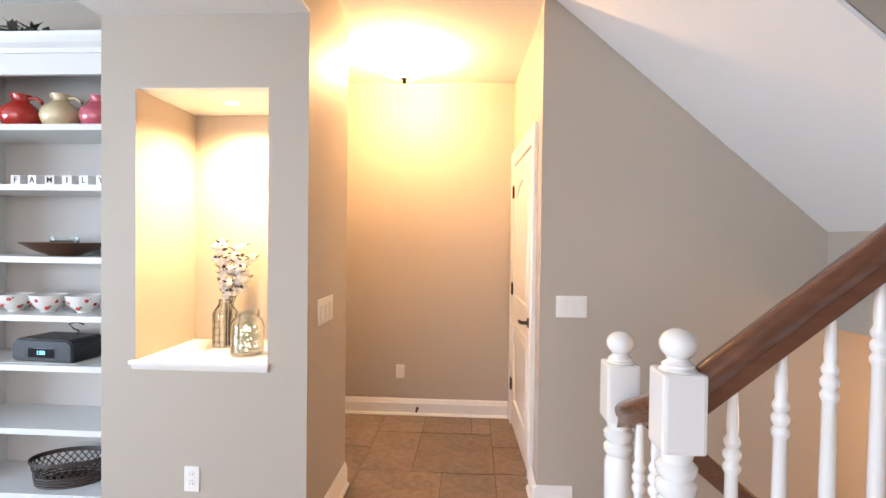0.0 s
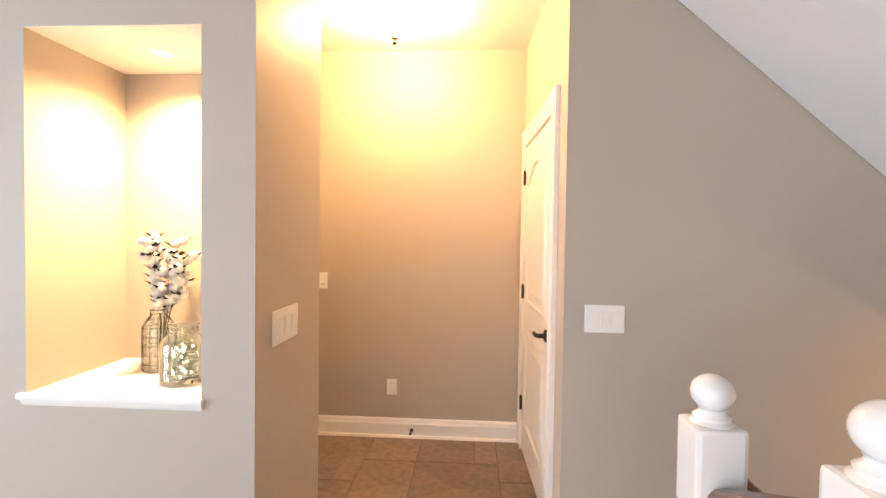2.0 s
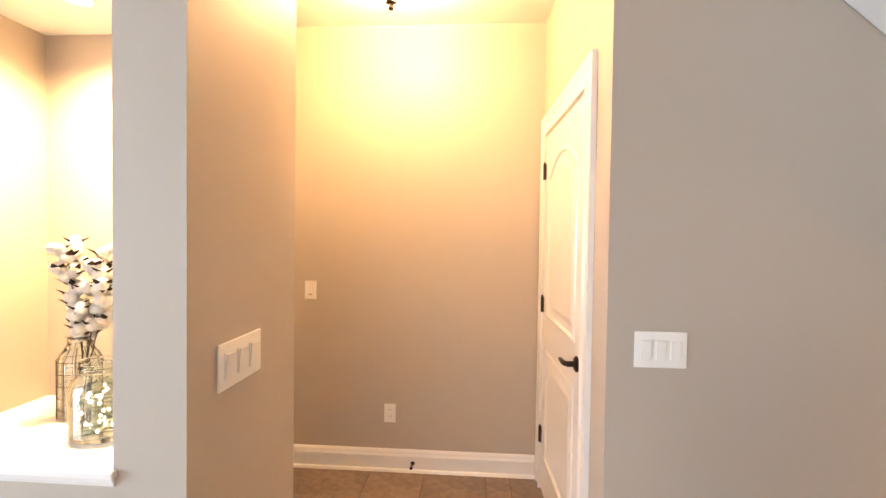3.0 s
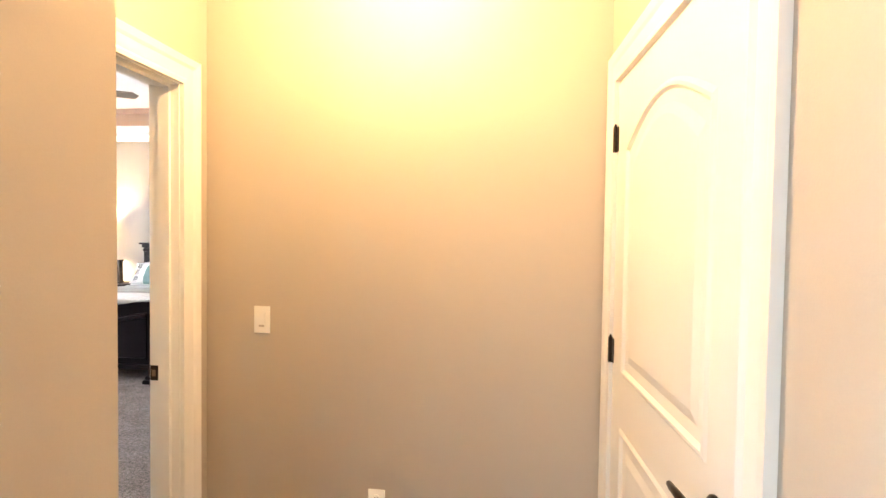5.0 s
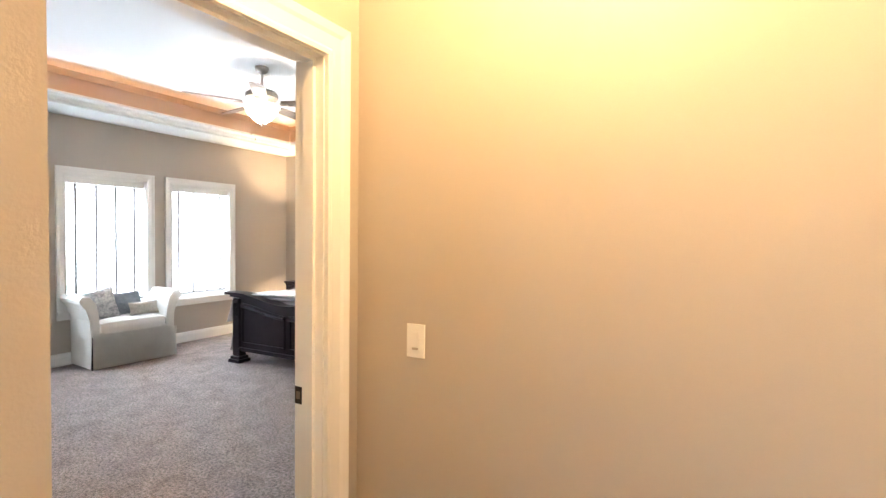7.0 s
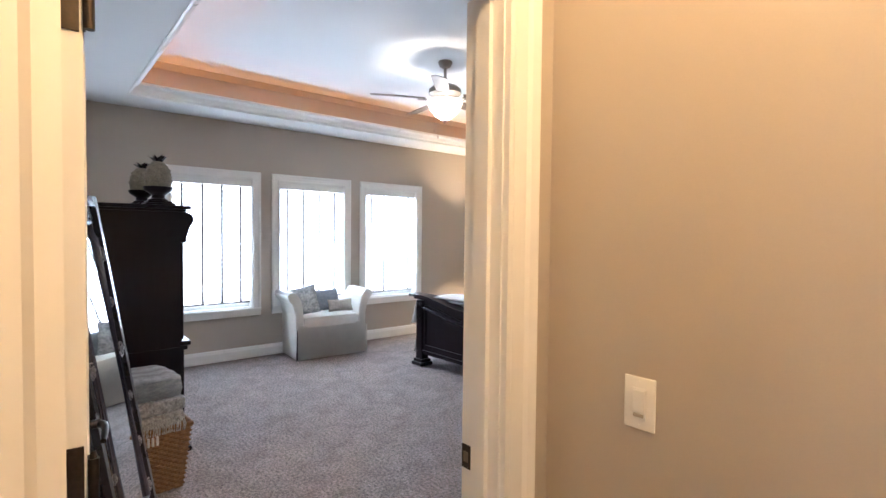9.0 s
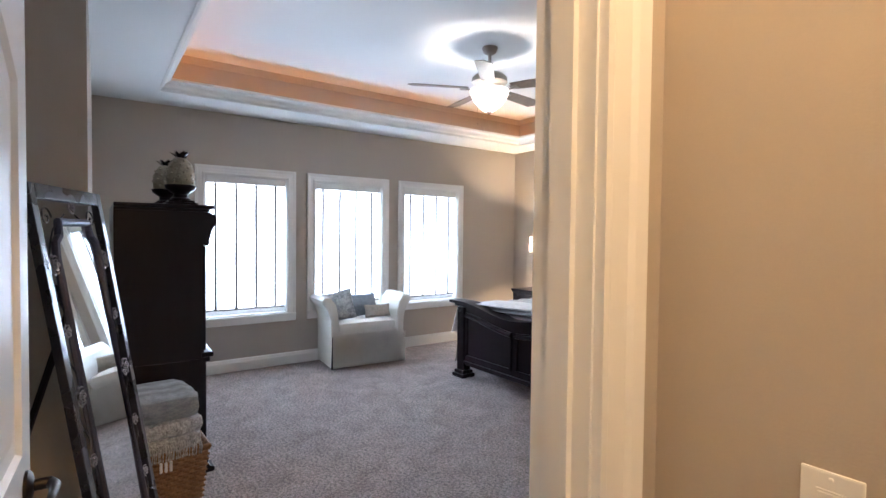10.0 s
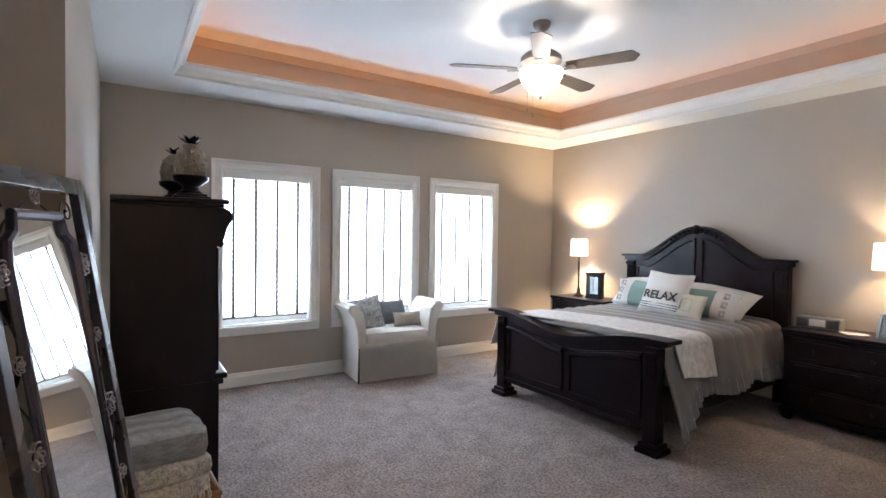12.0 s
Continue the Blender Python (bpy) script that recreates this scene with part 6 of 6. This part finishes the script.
tube(bm, [(x * bw / 2 * 1.02, y * bd / 2 * 1.02, bh - 0.008) for x, y in ((-1, -1), (0, -1), (1, -1), (1, 0), (1, 1), (0, 1), (-1, 1), (-1, 0), (-1, -1))], 0.014, 8)
part("rim", bm, M_WICKER, e)
bm = bmesh.new()
for j in (-1, 0, 1):
    box(bm, bw / 2 * 0.985, bw / 2 * 0.985 + 0.016, j * 0.022 - 0.006, j * 0.022 + 0.006, 0.295, 0.345, 0.003)
part("liner_peek", bm, M_LINEN, e, "white liner showing through the handle hole")
M_THROW = material("grey_striped_fringed_throw", (0.36, 0.40, 0.43), 0.95, vary=0.2, scale=28, grain=160, bump=0.6, second=(0.70, 0.73, 0.75), stretch=(1, 1, 2.5), sheen=0.2)
tn = M_THROW.node_tree
wv2 = tn.nodes.new("ShaderNodeTexWave")
wv2.inputs["Scale"].default_value, wv2.inputs["Distortion"].default_value = 3.2, 0.6
tco = tn.nodes.new("ShaderNodeTexCoord")
tn.links.new(tco.outputs["Object"], wv2.inputs["Vector"])
tmx = tn.nodes.new("ShaderNodeMix")
tmx.data_type, tmx.blend_type = "RGBA", "MULTIPLY"
tmx.inputs[0].default_value = 0.38
tpr = tn.nodes["Principled BSDF"]
tn.links.new(tpr.inputs["Base Color"].links[0].from_socket, tmx.inputs[6])
tn.links.new(wv2.outputs["Color"], tmx.inputs[7])
tn.links.new(tmx.outputs[2], tpr.inputs["Base Color"])
M_FLUFF = material("grey_white_fringe", (0.24, 0.23, 0.22), 0.95, vary=0.2, scale=34, grain=90, bump=1.0, second=(0.78, 0.76, 0.72), sheen=0.3)
e = thing("folded_throw", "folded grey patterned throw piled in the basket", "throw", pose(bx + 0.01, by - 0.025, bh - 0.05, 0, 0, 6))
zz = 0.0
for k, (w2, d2, h2, mt) in enumerate(((0.36, 0.34, 0.06, M_THROW), (0.41, 0.38, 0.075, M_FLUFF), (0.42, 0.39, 0.085, M_FLUFF), (0.40, 0.38, 0.13, M_THROW))):
    bm = bmesh.new()
    vs = box(bm, -w2 / 2, w2 / 2, -d2 / 2, d2 / 2, zz, zz + h2, h2 * 0.48)
    bmesh.ops.subdivide_edges(bm, edges=[e2 for e2 in bm.edges if e2.calc_length() > 0.08], cuts=9, use_grid_fill=True)
    for v in bm.verts:
        q6 = 0.014 * noise.noise((v.co.x * 9, v.co.y * 9, v.co.z * 9 + k))
        v.co += Vector((q6, q6, q6 * 0.6))
        if k == 3:
            v.co.z -= 0.9 * max(0, abs(v.co.x) - 0.10) ** 2 + 0.9 * max(0, abs(v.co.y) - 0.10) ** 2
    part("fold", bm, mt, e, smooth=True)
    zz += h2 - 0.006
bm = bmesh.new()
for j in range(60):
    a = -0.175 + 0.35 * j / 59
    for sx in (0, 1):
        p0 = (0.205, a, 0.10) if sx == 0 else (a, -0.190, 0.10)
        dd = (rng.uniform(0.0, 0.03), rng.uniform(-0.01, 0.01)) if sx == 0 else (rng.uniform(-0.01, 0.01), -rng.uniform(0.0, 0.03))
        tube(bm, [p0, (p0[0] + dd[0], p0[1] + dd[1], 0.06), (p0[0] + dd[0] * 0.6, p0[1] + dd[1] * 0.6, 0.02)], 0.003, 4)
part("fringe", bm, M_FLUFF, e, "loose knotted fringe")

wall_plate("wall_thermostat", "small white thermostat on the shaded wall", "thermostat", Matrix.Translation((-3.55, SY, 1.42)) @ pose(0, 0, 0, 0, 0, 180), 1, "dimmer")

# ---- floor tiles, each a piece of its own ----
fl = bpy.data.objects["floor_base"]
GAP = 0.006
nt = M_TILE.node_tree
oi = nt.nodes.new("ShaderNodeObjectInfo")
mr = nt.nodes.new("ShaderNodeMapRange")
mr.inputs[3].default_value, mr.inputs[4].default_value = 0.82, 1.15
nt.links.new(oi.outputs["Random"], mr.inputs[0])
mm = nt.nodes.new("ShaderNodeMix")
mm.data_type, mm.blend_type = "RGBA", "MULTIPLY"
mm.inputs[0].default_value = 1.0
pr = nt.nodes["Principled BSDF"]
src = pr.inputs["Base Color"].links[0].from_socket
nt.links.new(src, mm.inputs[6])
nt.links.new(mr.outputs[0], mm.inputs[7])
nt.links.new(mm.outputs[2], pr.inputs["Base Color"])
shared = {}


def lay(x0, x1, y0, y1):
    """One tile between the joints' middles."""
    x0, x1, y0, y1 = x0 + GAP / 2, x1 - GAP / 2, y0 + GAP / 2, y1 - GAP / 2
    key = (round(x1 - x0, 3), round(y1 - y0, 3))
    if key not in shared:
        bm = bmesh.new()
        box(bm, -key[0] / 2, key[0] / 2, -key[1] / 2, key[1] / 2, -0.008, 0.0, 0.0022)
        me = bpy.data.meshes.new("tile")
        bm.to_mesh(me)
        bm.free()
        me.materials.append(M_TILE)
        shared[key] = me
    t = new("tile", shared[key])
    t.parent = fl
    t.location = ((x0 + x1) / 2, (y0 + y1) / 2, -0.0005)


# a modular pattern of large and small tiles at the hall's end
for x0, x1, joints in ((-0.82, -0.11, (2.53, 3.34, YB)), (-0.11, 0.225, (2.99, 3.62, YB)), (0.225, 0.745, (2.99, 3.62)), (0.225, 0.60, (3.62, YB)), (0.60, 0.745, (3.62, YB)), (0.745, R + 0.05, (2.61, 3.00, 3.40, YB))):
    for y0, y1 in zip(joints, joints[1:]):
        lay(x0, x1, y0, y1)
lay(-0.11, 0.415, 2.53, 2.99)
lay(0.415, 0.745, 2.53, 2.99)
# running rows in front of it
for k in range(3):
    y0, y1 = 2.53 - 0.47 * (k + 1), 2.53 - 0.47 * k
    x = -1.3 - 0.2 * (k % 2)
    while x < 1.13:
        x0, x1 = max(x, -1.3), min(x + 0.52, 1.14)
        if x1 - x0 > 0.03:
            lay(x0, x1, y0, y1)
        x += 0.52
